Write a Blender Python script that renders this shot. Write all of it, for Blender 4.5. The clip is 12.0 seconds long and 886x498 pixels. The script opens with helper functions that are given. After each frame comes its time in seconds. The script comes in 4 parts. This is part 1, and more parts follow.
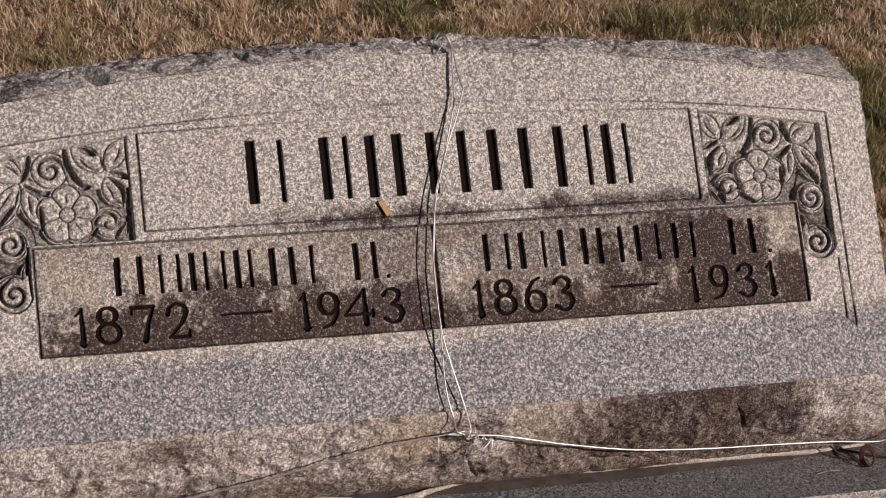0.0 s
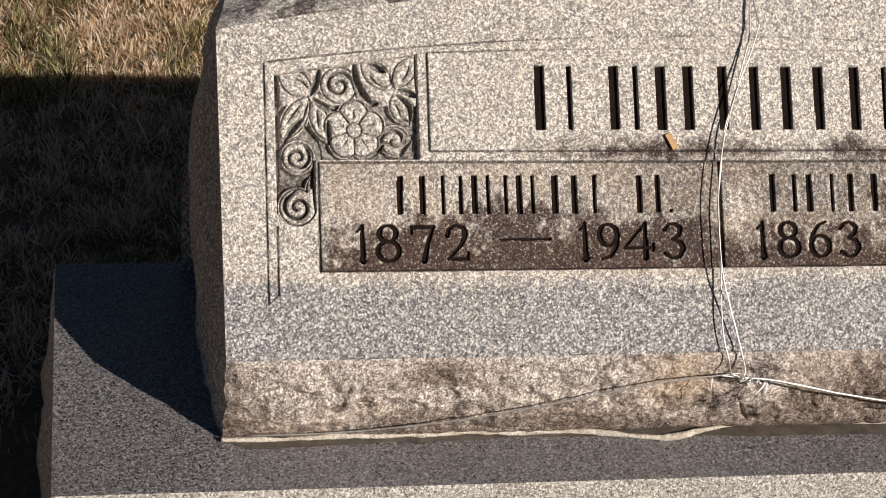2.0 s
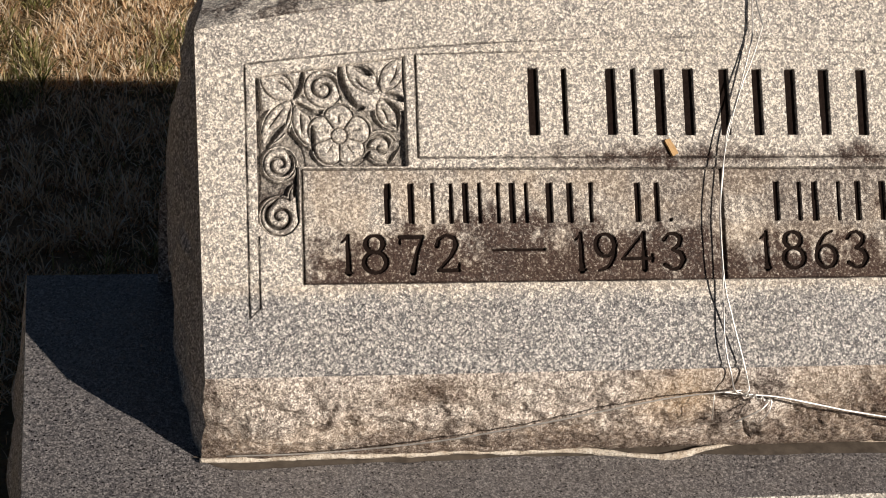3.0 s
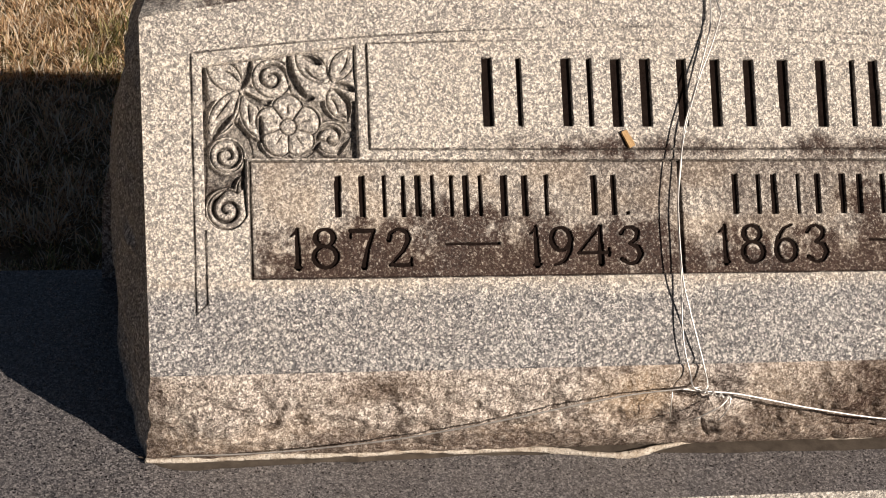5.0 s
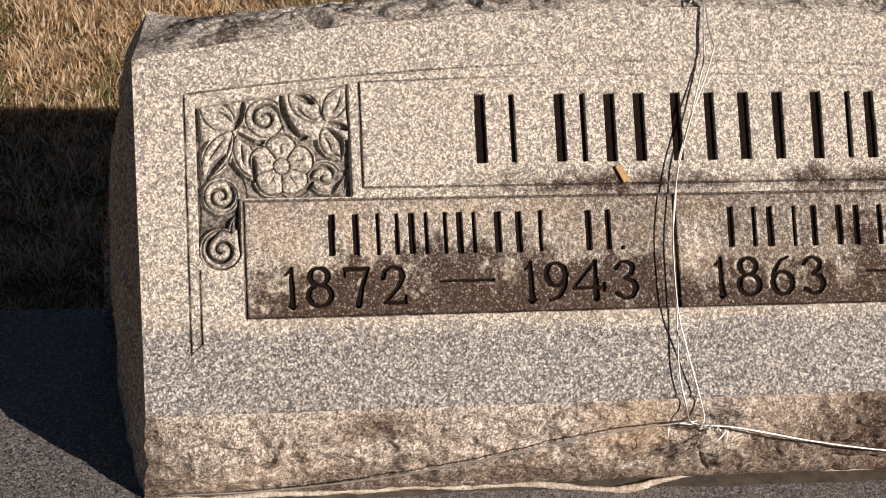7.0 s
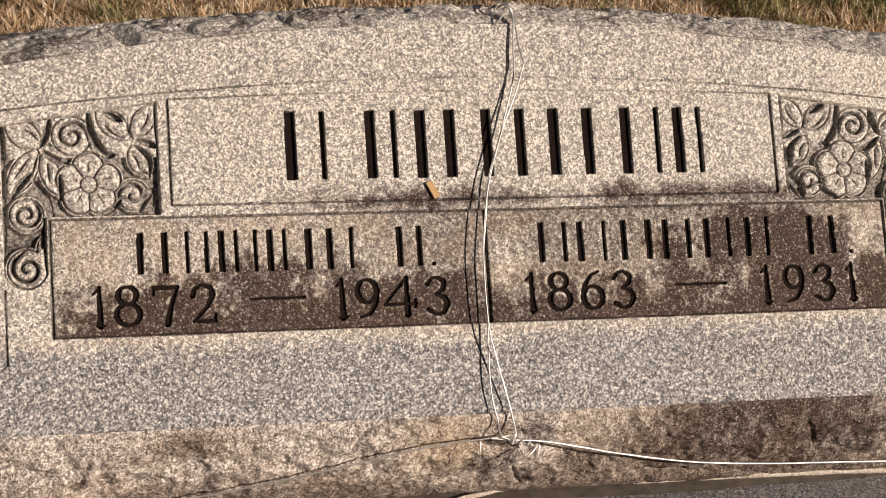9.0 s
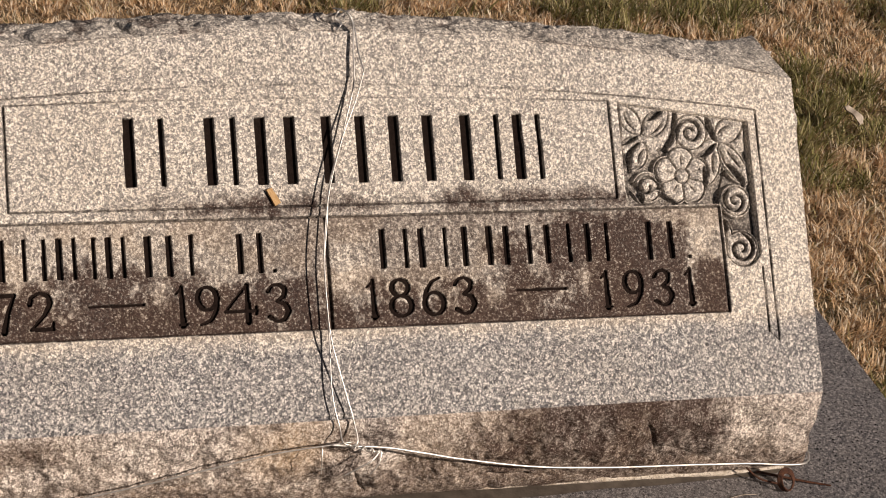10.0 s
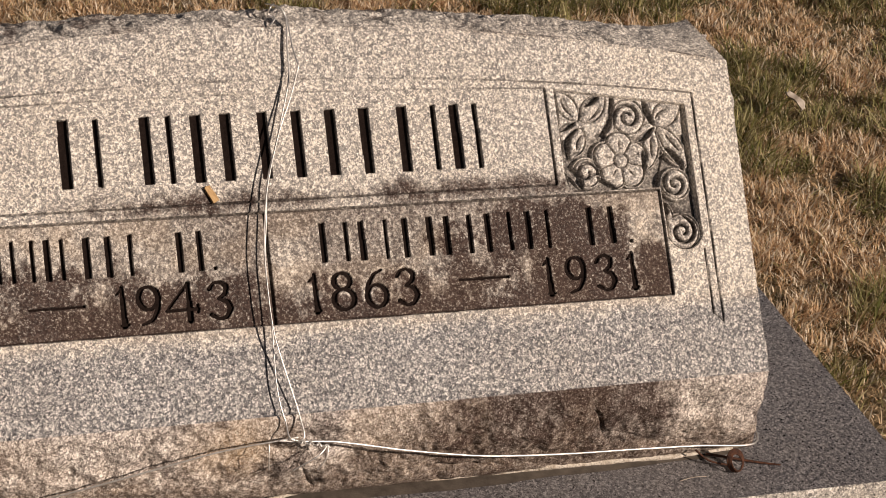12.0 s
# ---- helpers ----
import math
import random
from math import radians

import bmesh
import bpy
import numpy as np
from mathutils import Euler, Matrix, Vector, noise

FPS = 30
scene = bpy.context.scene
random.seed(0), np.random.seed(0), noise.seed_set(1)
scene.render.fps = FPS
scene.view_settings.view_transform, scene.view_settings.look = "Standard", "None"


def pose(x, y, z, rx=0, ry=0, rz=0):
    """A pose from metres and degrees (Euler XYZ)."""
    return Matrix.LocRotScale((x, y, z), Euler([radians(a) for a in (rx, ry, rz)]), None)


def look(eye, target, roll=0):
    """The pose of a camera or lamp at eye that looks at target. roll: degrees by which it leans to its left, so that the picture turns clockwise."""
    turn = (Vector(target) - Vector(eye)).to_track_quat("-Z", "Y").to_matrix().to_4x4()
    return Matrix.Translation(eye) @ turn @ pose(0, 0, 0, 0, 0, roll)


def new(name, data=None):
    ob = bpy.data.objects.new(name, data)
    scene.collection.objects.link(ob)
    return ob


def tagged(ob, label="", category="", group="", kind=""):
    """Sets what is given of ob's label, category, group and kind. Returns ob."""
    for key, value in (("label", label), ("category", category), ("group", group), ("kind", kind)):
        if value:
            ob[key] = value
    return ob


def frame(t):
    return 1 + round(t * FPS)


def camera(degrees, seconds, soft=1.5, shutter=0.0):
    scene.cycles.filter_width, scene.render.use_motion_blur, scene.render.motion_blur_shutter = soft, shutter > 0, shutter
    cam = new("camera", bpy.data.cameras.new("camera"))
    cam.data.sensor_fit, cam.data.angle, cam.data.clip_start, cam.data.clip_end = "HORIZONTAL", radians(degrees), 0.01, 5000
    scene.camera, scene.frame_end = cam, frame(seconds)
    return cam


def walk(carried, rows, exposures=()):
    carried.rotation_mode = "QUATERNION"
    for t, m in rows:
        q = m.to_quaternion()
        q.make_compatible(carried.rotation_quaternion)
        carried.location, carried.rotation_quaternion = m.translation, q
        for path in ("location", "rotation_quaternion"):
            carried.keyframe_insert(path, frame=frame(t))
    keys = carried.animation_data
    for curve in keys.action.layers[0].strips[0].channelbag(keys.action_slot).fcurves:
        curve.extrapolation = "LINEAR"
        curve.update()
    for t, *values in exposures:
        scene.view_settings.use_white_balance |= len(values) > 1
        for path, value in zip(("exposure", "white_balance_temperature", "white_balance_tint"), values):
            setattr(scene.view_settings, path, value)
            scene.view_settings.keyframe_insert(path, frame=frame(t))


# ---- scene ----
cam = camera(24.363, 12.0, soft=1.0)
ROWS = [
    (0, (-0.5426, -1.3662, 1.3791), (-0.0849, -0.0641, 0.5698), 6.405),
    (0.5, (-0.5391, -1.3711, 1.3878), (-0.1240, -0.0809, 0.5375), 7.158),
    (1, (-0.5581, -1.3656, 1.3850), (-0.1932, -0.0565, 0.5406), 5.876),
    (1.5, (-0.5638, -1.3447, 1.3772), (-0.2669, -0.0468, 0.4898), 5.779),
    (2, (-0.5654, -1.3374, 1.3746), (-0.2989, -0.0287, 0.4936), 5.809),
    (2.5, (-0.5599, -1.3082, 1.3553), (-0.2923, 0.0047, 0.4808), 5.434),
    (3, (-0.5572, -1.2664, 1.3304), (-0.2773, 0.0436, 0.4555), 6.066),
    (3.2, (-0.5537, -1.2329, 1.3045), (-0.2652, 0.0779, 0.4334), 6.303),
    (4.8, (-0.5538, -1.2292, 1.3029), (-0.2410, 0.0743, 0.4293), 7.145),
    (5, (-0.5544, -1.2324, 1.3028), (-0.2333, 0.0704, 0.4312), 6.986),
    (5.5, (-0.5486, -1.2364, 1.3007), (-0.2165, 0.0680, 0.4357), 6.897),
    (6, (-0.5439, -1.2370, 1.3005), (-0.2353, 0.0754, 0.4389), 6.275),
    (6.5, (-0.5332, -1.2328, 1.3097), (-0.2326, 0.0812, 0.4477), 5.584),
    (6.7, (-0.5213, -1.2338, 1.3168), (-0.2304, 0.0813, 0.4531), 5.314),
    (8.3, (-0.5000, -1.2265, 1.3358), (-0.2262, 0.0893, 0.4677), 5.909),
    (8.5, (-0.4947, -1.2270, 1.3395), (-0.1932, 0.0816, 0.4696), 6.027),
    (9, (-0.4762, -1.2378, 1.3292), (-0.0792, 0.0615, 0.4842), 7.526),
    (9.5, (-0.4686, -1.2489, 1.3183), (-0.0202, 0.0495, 0.4979), 8.225),
    (10, (-0.4573, -1.2519, 1.3215), (0.0410, 0.0303, 0.5044), 9.363),
    (10.5, (-0.4509, -1.2600, 1.3084), (0.0771, 0.0168, 0.5015), 8.648),
    (11, (-0.4456, -1.2622, 1.3066), (0.0798, 0.0151, 0.4989), 8.516),
    (11.5, (-0.4416, -1.2622, 1.3058), (0.0817, 0.0155, 0.4973), 7.990),
    (12, (-0.4429, -1.2628, 1.3083), (0.0864, 0.0137, 0.5019), 8.028),
]
EXPOSURES = [(0, -0.60, 5900, 21), (1.2, -0.56, 5970, 18), (1.5, 0.02, 5780, 15), (2.5, 0.02, 6050, 11), (5.5, 0.02, 6280, 14), (9.5, -0.12, 6450, 16), (12, -0.16, 6500, 17)]
walk(cam, [(t, look(eye, aim, roll)) for t, eye, aim, roll in ROWS], EXPOSURES)

# ---- sun and sky ----
SUN_TURN, SUN_HEIGHT = radians(40), radians(29.0)
world = bpy.data.worlds.new("sky")
scene.world = world
world.use_nodes = True
sky = world.node_tree.nodes.new("ShaderNodeTexSky")
sky.sky_type, sky.sun_disc = "NISHITA", False
sky.sun_elevation, sky.sun_rotation = SUN_HEIGHT, radians(140)
world.node_tree.links.new(sky.outputs[0], world.node_tree.nodes["Background"].inputs[0])
world.node_tree.nodes["Background"].inputs[1].default_value = 0.0160
sun = new("sun", bpy.data.lights.new("sun", "SUN"))
sun.data.energy, sun.data.angle, sun.data.color = 5.0, radians(0.55), (1.0, 0.86, 0.68)
sun.matrix_world = look((0, 0, 0), (-math.sin(SUN_TURN), math.cos(SUN_TURN), -math.tan(SUN_HEIGHT)))

# ---- dimensions ----
BASE_TOP = 0.20
LAWN = 0.04            # level of the lawn round the base
SLANT = radians(42.1)
FACE = Matrix(((1, 0, 0, 0), (0, math.sin(SLANT), -math.cos(SLANT), 0), (0, math.cos(SLANT), math.sin(SLANT), BASE_TOP), (0, 0, 0, 1)))
LIP = 0.133            # where the slanted face meets the rough nose
BACK_Y = 0.374


# ---- materials ----
class Nodes:
    """A short way to wire node materials."""

    def __init__(self, name):
        self.mat = bpy.data.materials.new(name)
        self.mat.use_nodes = True
        self.tree = self.mat.node_tree
        self.shader = self.tree.nodes["Principled BSDF"]

    def add(self, kind, **values):
        node = self.tree.nodes.new(kind)
        for key, value in values.items():
            node.inputs[key.replace("_", " ")].default_value = value
        return node

    def link(self, a, b):
        self.tree.links.new(a, b)

    def coords(self):
        return self.add("ShaderNodeTexCoord").outputs["Object"]

    def noise(self, scale, detail=4, rough=0.55, where=None):
        n = self.add("ShaderNodeTexNoise", Scale=scale, Detail=detail, Roughness=rough)
        self.link(where or self.coords(), n.inputs["Vector"])
        return n.outputs[0]

    def cells(self, scale, where=None, feature="F1"):
        n = self.add("ShaderNodeTexVoronoi", Scale=scale)
        n.feature = feature
        self.link(where or self.coords(), n.inputs["Vector"])
        return n

    def ramp(self, fac, *stops):
        r = self.add("ShaderNodeValToRGB")
        while len(r.color_ramp.elements) < len(stops):
            r.color_ramp.elements.new(0.5)
        for e, (at, colour) in zip(r.color_ramp.elements, stops):
            e.position = at
            e.color = (*colour, 1) if isinstance(colour, tuple) else (colour, colour, colour, 1)
        self.link(fac, r.inputs[0])
        return r.outputs[0]

    def mix(self, fac, a, b, blend="MIX"):
        m = self.add("ShaderNodeMixRGB")
        m.blend_type = blend
        for place, value in enumerate((fac, a, b)):
            slot = m.inputs[place]
            if isinstance(value, (int, float)):
                slot.default_value = value if place == 0 else (value, value, value, 1)
            elif isinstance(value, tuple):
                slot.default_value = (*value, 1)
            else:
                self.link(value, slot)
        return m.outputs[0]

    def maths(self, op, a, b=0.0):
        m = self.add("ShaderNodeMath")
        m.operation = op
        for value, slot in ((a, m.inputs[0]), (b, m.inputs[1])):
            if isinstance(value, (int, float)):
                slot.default_value = value
            else:
                self.link(value, slot)
        return m.outputs[0]

    def attribute(self, name):
        a = self.add("ShaderNodeAttribute")
        a.attribute_name = name
        return a.outputs["Fac"]

    def finish(self, colour, rough=0.8, bump=None, strength=0.4, distance=0.001, metal=0.0, spec=None):
        if isinstance(colour, tuple):
            self.shader.inputs["Base Color"].default_value = (*colour, 1)
        else:
            self.link(colour, self.shader.inputs["Base Color"])
        if isinstance(rough, (int, float)):
            self.shader.inputs["Roughness"].default_value = rough
        else:
            self.link(rough, self.shader.inputs["Roughness"])
        self.shader.inputs["Metallic"].default_value = metal
        if spec is not None:
            self.shader.inputs["Specular IOR Level"].default_value = spec
        if bump is not None:
            b = self.add("ShaderNodeBump", Strength=strength, Distance=distance)
            self.link(bump, b.inputs["Height"])
            self.link(b.outputs[0], self.shader.inputs["Normal"])
        return self.mat


def granite(name, crystal=1.0, light=(0.490, 0.480, 0.480), mid=(0.141, 0.143, 0.159), dark=(0.017, 0.017, 0.025), marks=True, rough=0.62, bump=0.5):
    """Grey granite: pale feldspar, grey quartz and dark mica in grains of a few millimetres. The attributes finish,
    stain and cut give the frosted panels, the brown and black growth, and the darkened lettering; stain and cut also
    paint shade into the carved hollows."""
    n = Nodes(name)
    where = n.coords()
    warp = n.add("ShaderNodeTexNoise", Scale=420.0 * crystal, Detail=2.0)
    n.link(where, warp.inputs["Vector"])
    bent = n.mix(0.0036, where, warp.outputs["Color"], "ADD")
    big = n.cells(640 * crystal, bent)
    small = n.cells(1500 * crystal, bent)
    clump = n.noise(230 * crystal, 2, 0.6, where)
    mixed = n.maths("ADD", n.maths("MULTIPLY", big.outputs["Color"], 0.50), n.maths("MULTIPLY", small.outputs["Color"], 0.34))
    mixed = n.maths("ADD", mixed, n.maths("MULTIPLY", n.maths("SUBTRACT", clump, 0.30), 0.42))
    # last stop: near-white flecks, pale crystals with their glints painted in
    grain = n.ramp(mixed, (0.29, dark), (0.38, mid), (0.50, mid), (0.58, tuple(c * 0.92 for c in light)), (0.655, light), (0.735, tuple(min(0.94, c * 1.75) for c in light)))
    cloud = n.noise(9, 5, 0.6, where)
    patchy = n.noise(55, 4, 0.65, where)
    grain = n.mix(n.ramp(cloud, (0.35, 0.0), (0.7, 0.35)), grain, n.mix(1.0, grain, (0.86, 0.80, 0.72), "MULTIPLY"))
    grain = n.mix(n.ramp(patchy, (0.45, 0.0), (0.75, 0.22)), grain, n.mix(0.5, grain, (0.42, 0.38, 0.33)))
    gloss = n.ramp(big.outputs["Color"], (0.0, rough - 0.2), (1.0, rough + 0.18))
    if marks:
        frosted = n.attribute("finish")
        pale = n.mix(0.22, n.mix(1.0, grain, (2.04, 1.90, 1.68), "MULTIPLY"), n.mix(n.ramp(patchy, (0.3, 0.0), (0.7, 1.0)), (0.52, 0.475, 0.415), (0.74, 0.70, 0.635)))
        grain = n.mix(1.0, n.mix(frosted, grain, pale), (0.94, 0.91, 0.87), "DARKEN")
        rust = n.attribute("rust")
        grain = n.mix(rust, grain, n.mix(0.62, grain, (0.50, 0.335, 0.175)))
        stain = n.attribute("stain")
        crust = n.mix(0.55, n.mix(1.0, grain, (0.13, 0.088, 0.080), "MULTIPLY"), n.ramp(n.noise(160, 5, 0.7, where), (0.3, (0.026, 0.016, 0.0155)), (0.7, (0.066, 0.043, 0.039))))
        spread = n.maths("ADD", stain, n.maths("MULTIPLY", n.maths("SUBTRACT", n.noise(300, 5, 0.8, where), 0.5), 1.5))
        worn = n.ramp(n.noise(520, 4, 0.7, where), (0.53, 1.0), (0.68, 0.25))
        cover = n.maths("MULTIPLY", n.ramp(spread, (0.10, 0.0), (0.40, 0.62), (0.68, 1.0)), n.maths("MINIMUM", n.maths("MULTIPLY", stain, 2.6), 0.97))
        grain = n.mix(n.maths("MULTIPLY", cover, worn), grain, crust)
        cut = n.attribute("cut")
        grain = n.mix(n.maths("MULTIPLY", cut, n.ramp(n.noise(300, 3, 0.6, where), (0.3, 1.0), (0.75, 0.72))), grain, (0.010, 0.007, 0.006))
        n.link(n.ramp(n.maths("MAXIMUM", cut, stain), (0.15, 0.4), (0.6, 0.06)), n.shader.inputs["Specular IOR Level"])
    relief = n.maths("ADD", big.outputs["Distance"], n.maths("MULTIPLY", n.noise(900, 3, 0.6, where), 1.2))
    return n.finish(grain, gloss, relief, bump, 0.0008, spec=None if marks else 0.85)


GRANITE = granite("weathered_granite")
ROUGH_GRANITE = granite("rock_pitched_granite", 1.0, light=(0.68, 0.634, 0.622), mid=(0.245, 0.219, 0.214), dark=(0.030, 0.024, 0.024), bump=0.9, rough=0.7)
BASE_GRANITE = granite("sawn_base_granite", 1.15, light=(0.285, 0.275, 0.281), mid=(0.088, 0.085, 0.096), dark=(0.014, 0.014, 0.019), marks=False, rough=0.42)
PITCHED_BASE = granite("rock_pitched_base", 1.0, light=(0.72, 0.68, 0.62), mid=(0.33, 0.315, 0.30), dark=(0.05, 0.048, 0.046), marks=False, rough=0.7, bump=0.8)


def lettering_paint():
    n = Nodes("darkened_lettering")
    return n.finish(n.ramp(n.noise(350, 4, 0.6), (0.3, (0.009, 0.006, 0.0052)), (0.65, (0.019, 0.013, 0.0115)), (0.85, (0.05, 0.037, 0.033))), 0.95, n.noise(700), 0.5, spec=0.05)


def mortar_mix():
    n = Nodes("setting_mortar")
    body = n.ramp(n.noise(120, 5, 0.65), (0.3, (0.42, 0.34, 0.26)), (0.55, (0.74, 0.68, 0.60)), (0.8, (0.86, 0.82, 0.76)))
    body = n.mix(n.ramp(n.noise(620, 5, 0.7), (0.36, 0.85), (0.47, 0.0)), body, (0.16, 0.12, 0.09))
    return n.finish(body, 0.8, n.noise(420, 5), 0.9, 0.003)


def smear_mix():
    n = Nodes("oily_mortar_stain")
    return n.finish(n.ramp(n.noise(70, 5, 0.65), (0.3, (0.050, 0.041, 0.034)), (0.7, (0.125, 0.105, 0.088))), 0.55, n.noise(500, 4), 0.4)


def wire_metal():
    n = Nodes("dull_steel_wire")
    return n.finish(n.ramp(n.noise(160, 3), (0.35, (0.62, 0.60, 0.58)), (0.65, (0.90, 0.89, 0.88))), 0.36, metal=0.8)


def rusty_metal():
    n = Nodes("rusty_wire")
    return n.finish(n.ramp(n.noise(300, 4), (0.3, (0.03, 0.014, 0.010)), (0.7, (0.13, 0.05, 0.026))), 0.85, n.noise(900), 0.6, metal=0.2)


def wood_splinter():
    n = Nodes("split_wood")
    s = n.add("ShaderNodeMapping")
    s.inputs["Scale"].default_value = (1, 9, 9)
    n.link(n.coords(), s.inputs["Vector"])
    return n.finish(n.ramp(n.noise(220, 4, 0.6, s.outputs[0]), (0.3, (0.36, 0.20, 0.08)), (0.7, (0.66, 0.45, 0.22))), 0.7)


def soil():
    n = Nodes("thatch_and_soil")
    blend = n.mix(n.ramp(n.noise(3.0, 6, 0.65), (0.38, 0.0), (0.62, 1.0)), (0.29, 0.195, 0.115), (0.15, 0.12, 0.055))
    return n.finish(n.mix(n.ramp(n.noise(120, 6, 0.7), (0.3, 0.7), (0.5, 0.0)), blend, (0.07, 0.05, 0.03)), 0.95, n.noise(90, 6), 0.8, 0.02)


def grass_blades():
    n = Nodes("winter_grass")
    geo = n.add("ShaderNodeNewGeometry").outputs["Random Per Island"]
    patch = n.attribute("green")
    dry = n.ramp(geo, (0.0, (0.30, 0.175, 0.09)), (0.25, (0.74, 0.525, 0.315)), (0.6, (0.95, 0.755, 0.52)), (0.9, (0.98, 0.90, 0.76)))
    fresh = n.ramp(geo, (0.0, (0.03, 0.045, 0.010)), (0.5, (0.17, 0.20, 0.045)), (1.0, (0.52, 0.46, 0.18)))
    colour = n.mix(1.0, n.mix(patch, dry, fresh), n.ramp(n.attribute("tone"), (0.0, (0.42, 0.39, 0.36)), (0.18, (0.95, 0.93, 0.92)), (1.0, (1.0, 1.0, 1.0))), "MULTIPLY")
    mat = n.finish(colour, 0.6, spec=0.3)
    thin = n.add("ShaderNodeBsdfTranslucent")
    n.link(colour, thin.inputs["Color"])
    both = n.add("ShaderNodeMixShader", Fac=0.38)
    n.link(n.shader.outputs[0], both.inputs[1])
    n.link(thin.outputs[0], both.inputs[2])
    n.link(both.outputs[0], n.tree.nodes["Material Output"].inputs["Surface"])
    return mat


LETTERING, MORTAR, SMEAR, WIRE, RUST, SPLINTER, SOIL, GRASS = (lettering_paint(), mortar_mix(), smear_mix(), wire_metal(), rusty_metal(),
                                                               wood_splinter(), soil(), grass_blades())


def plain_leaf():
    n = Nodes("dead_leaf")
    return n.finish(n.ramp(n.noise(90, 4), (0.3, (0.26, 0.21, 0.17)), (0.7, (0.56, 0.50, 0.43))), 0.7)


LEAF = plain_leaf()


# ---- building helpers ----
def thing(name, at, label, category, group=""):
    ob = new(name)
    ob.location = at
    ob.empty_display_size = 0.05
    return tagged(ob, label, category, group)


def under(ob, parent, m=None):
    """Hang ob under parent; m is its pose in the world."""
    ob.parent = parent
    home = parent.matrix_basis if parent.parent is None else parent.parent.matrix_basis @ parent.matrix_basis
    ob.matrix_basis = home.inverted() @ (m or Matrix())
    return ob


def mesh_from(name, verts, faces, material, smooth=True):
    me = bpy.data.meshes.new(name)
    me.from_pydata([tuple(v) for v in verts], [], faces)
    if smooth:
        me.shade_smooth()
    me.materials.append(material)
    return me


def grid_mesh(name, points, material, attributes=None, flip=False):
    """points: an array (rows, columns, 3)."""
    rows, cols = points.shape[:2]
    me = bpy.data.meshes.new(name)
    me.vertices.add(rows * cols)
    me.vertices.foreach_set("co", points.reshape(-1).astype(np.float32))
    i = np.arange(rows * cols).reshape(rows, cols)
    order = (i[:-1, :-1], i[:-1, 1:], i[1:, 1:], i[1:, :-1])
    if flip:
        order = order[::-1]
    quads = np.stack([o.reshape(-1) for o in order], 1)
    me.loops.add(quads.size)
    me.loops.foreach_set("vertex_index", quads.reshape(-1).astype(np.int32))
    me.polygons.add(len(quads))
    me.polygons.foreach_set("loop_start", np.arange(0, quads.size, 4, dtype=np.int32))
    me.update(calc_edges=True)
    me.shade_smooth()
    for key, value in (attributes or {}).items():
        a = me.attributes.new(key, "FLOAT", "POINT")
        a.data.foreach_set("value", value.reshape(-1).astype(np.float32))
    me.materials.append(material)
    return me


LATTICE = np.random.RandomState(5).rand(64, 64, 8)


def cloud(x, y, size, octaves=4, layer=0, gain=0.5):
    """Smooth value noise, 0 to 1, over two arrays."""
    total, weight, amp = 0.0, 0.0, 1.0
    for k in range(octaves):
        a, b = x / size * 2 ** k + 7.3 * k + 100, y / size * 2 ** k + 3.1 * k + 100
        i, j = np.floor(a).astype(int), np.floor(b).astype(int)
        f, g = a - i, b - j
        f, g = f * f * (3 - 2 * f), g * g * (3 - 2 * g)
        n = LATTICE[..., (layer + k) % 8]
        i0, i1, j0, j1 = i % 64, (i + 1) % 64, j % 64, (j + 1) % 64
        total = total + amp * (n[i0, j0] * (1 - f) * (1 - g) + n[i1, j0] * f * (1 - g) + n[i0, j1] * (1 - f) * g + n[i1, j1] * f * g)
        weight += amp
        amp *= gain
    return total / weight


def facets(x, y, size, layer=0):
    """Broken-stone relief: flat chipped facets, 0 to 1."""
    a = cloud(x, y, size, 2, layer)
    b = cloud(x + 0.37 * size, y * 1.3, size * 0.6, 2, layer + 3)
    return np.maximum(np.abs(a - 0.5) * 1.6, np.abs(b - 0.45) * 1.3)


def smooth(x, a, b):
    t = np.clip((x - a) / (b - a), 0, 1)
    return t * t * (3 - 2 * t)


def tube(name, points, radius, material, sides=7, steps=6, wobble=0.0):
    """A round strand through the points, smoothed; radius: a number or one for each point."""
    pts = [Vector(p) for p in points]
    rad = [radius] * len(pts) if isinstance(radius, (int, float)) else radius
    line, r = [], []
    for k in range(len(pts) - 1):
        a, b, c, d = pts[max(k - 1, 0)], pts[k], pts[k + 1], pts[min(k + 2, len(pts) - 1)]
        for s in range(steps):
            t = s / steps
            line.append(0.5 * (2 * b + (c - a) * t + (2 * a - 5 * b + 4 * c - d) * t * t + (3 * b - a - 3 * c + d) * t ** 3))
            r.append(rad[k] + (rad[k + 1] - rad[k]) * t)
    line.append(pts[-1]), r.append(rad[-1])
    verts, faces = [], []
    for k, p in enumerate(line):
        ahead = (line[min(k + 1, len(line) - 1)] - line[max(k - 1, 0)]).normalized()
        side = ahead.cross(Vector((0.13, 0.2, 0.97))).normalized()
        up = side.cross(ahead)
        for q in range(sides):
            w = 2 * math.pi * q / sides
            g = r[k] * (1 + wobble * (noise.noise(p * 28 + Vector((0.4 * q, 0, 0))) + 0.5 * noise.noise(p * 130 + Vector((q, 0, 0)))))
            verts.append(p + g * (math.cos(w) * side + math.sin(w) * up))
    for k in range(len(line) - 1):
        for q in range(sides):
            a, b = k * sides + q, k * sides + (q + 1) % sides
            faces.append((a, b, b + sides, a + sides))
    faces.append(tuple(range(sides))[::-1])
    faces.append(tuple(range(len(verts) - sides, len(verts))))
    return mesh_from(name, verts, faces, material)


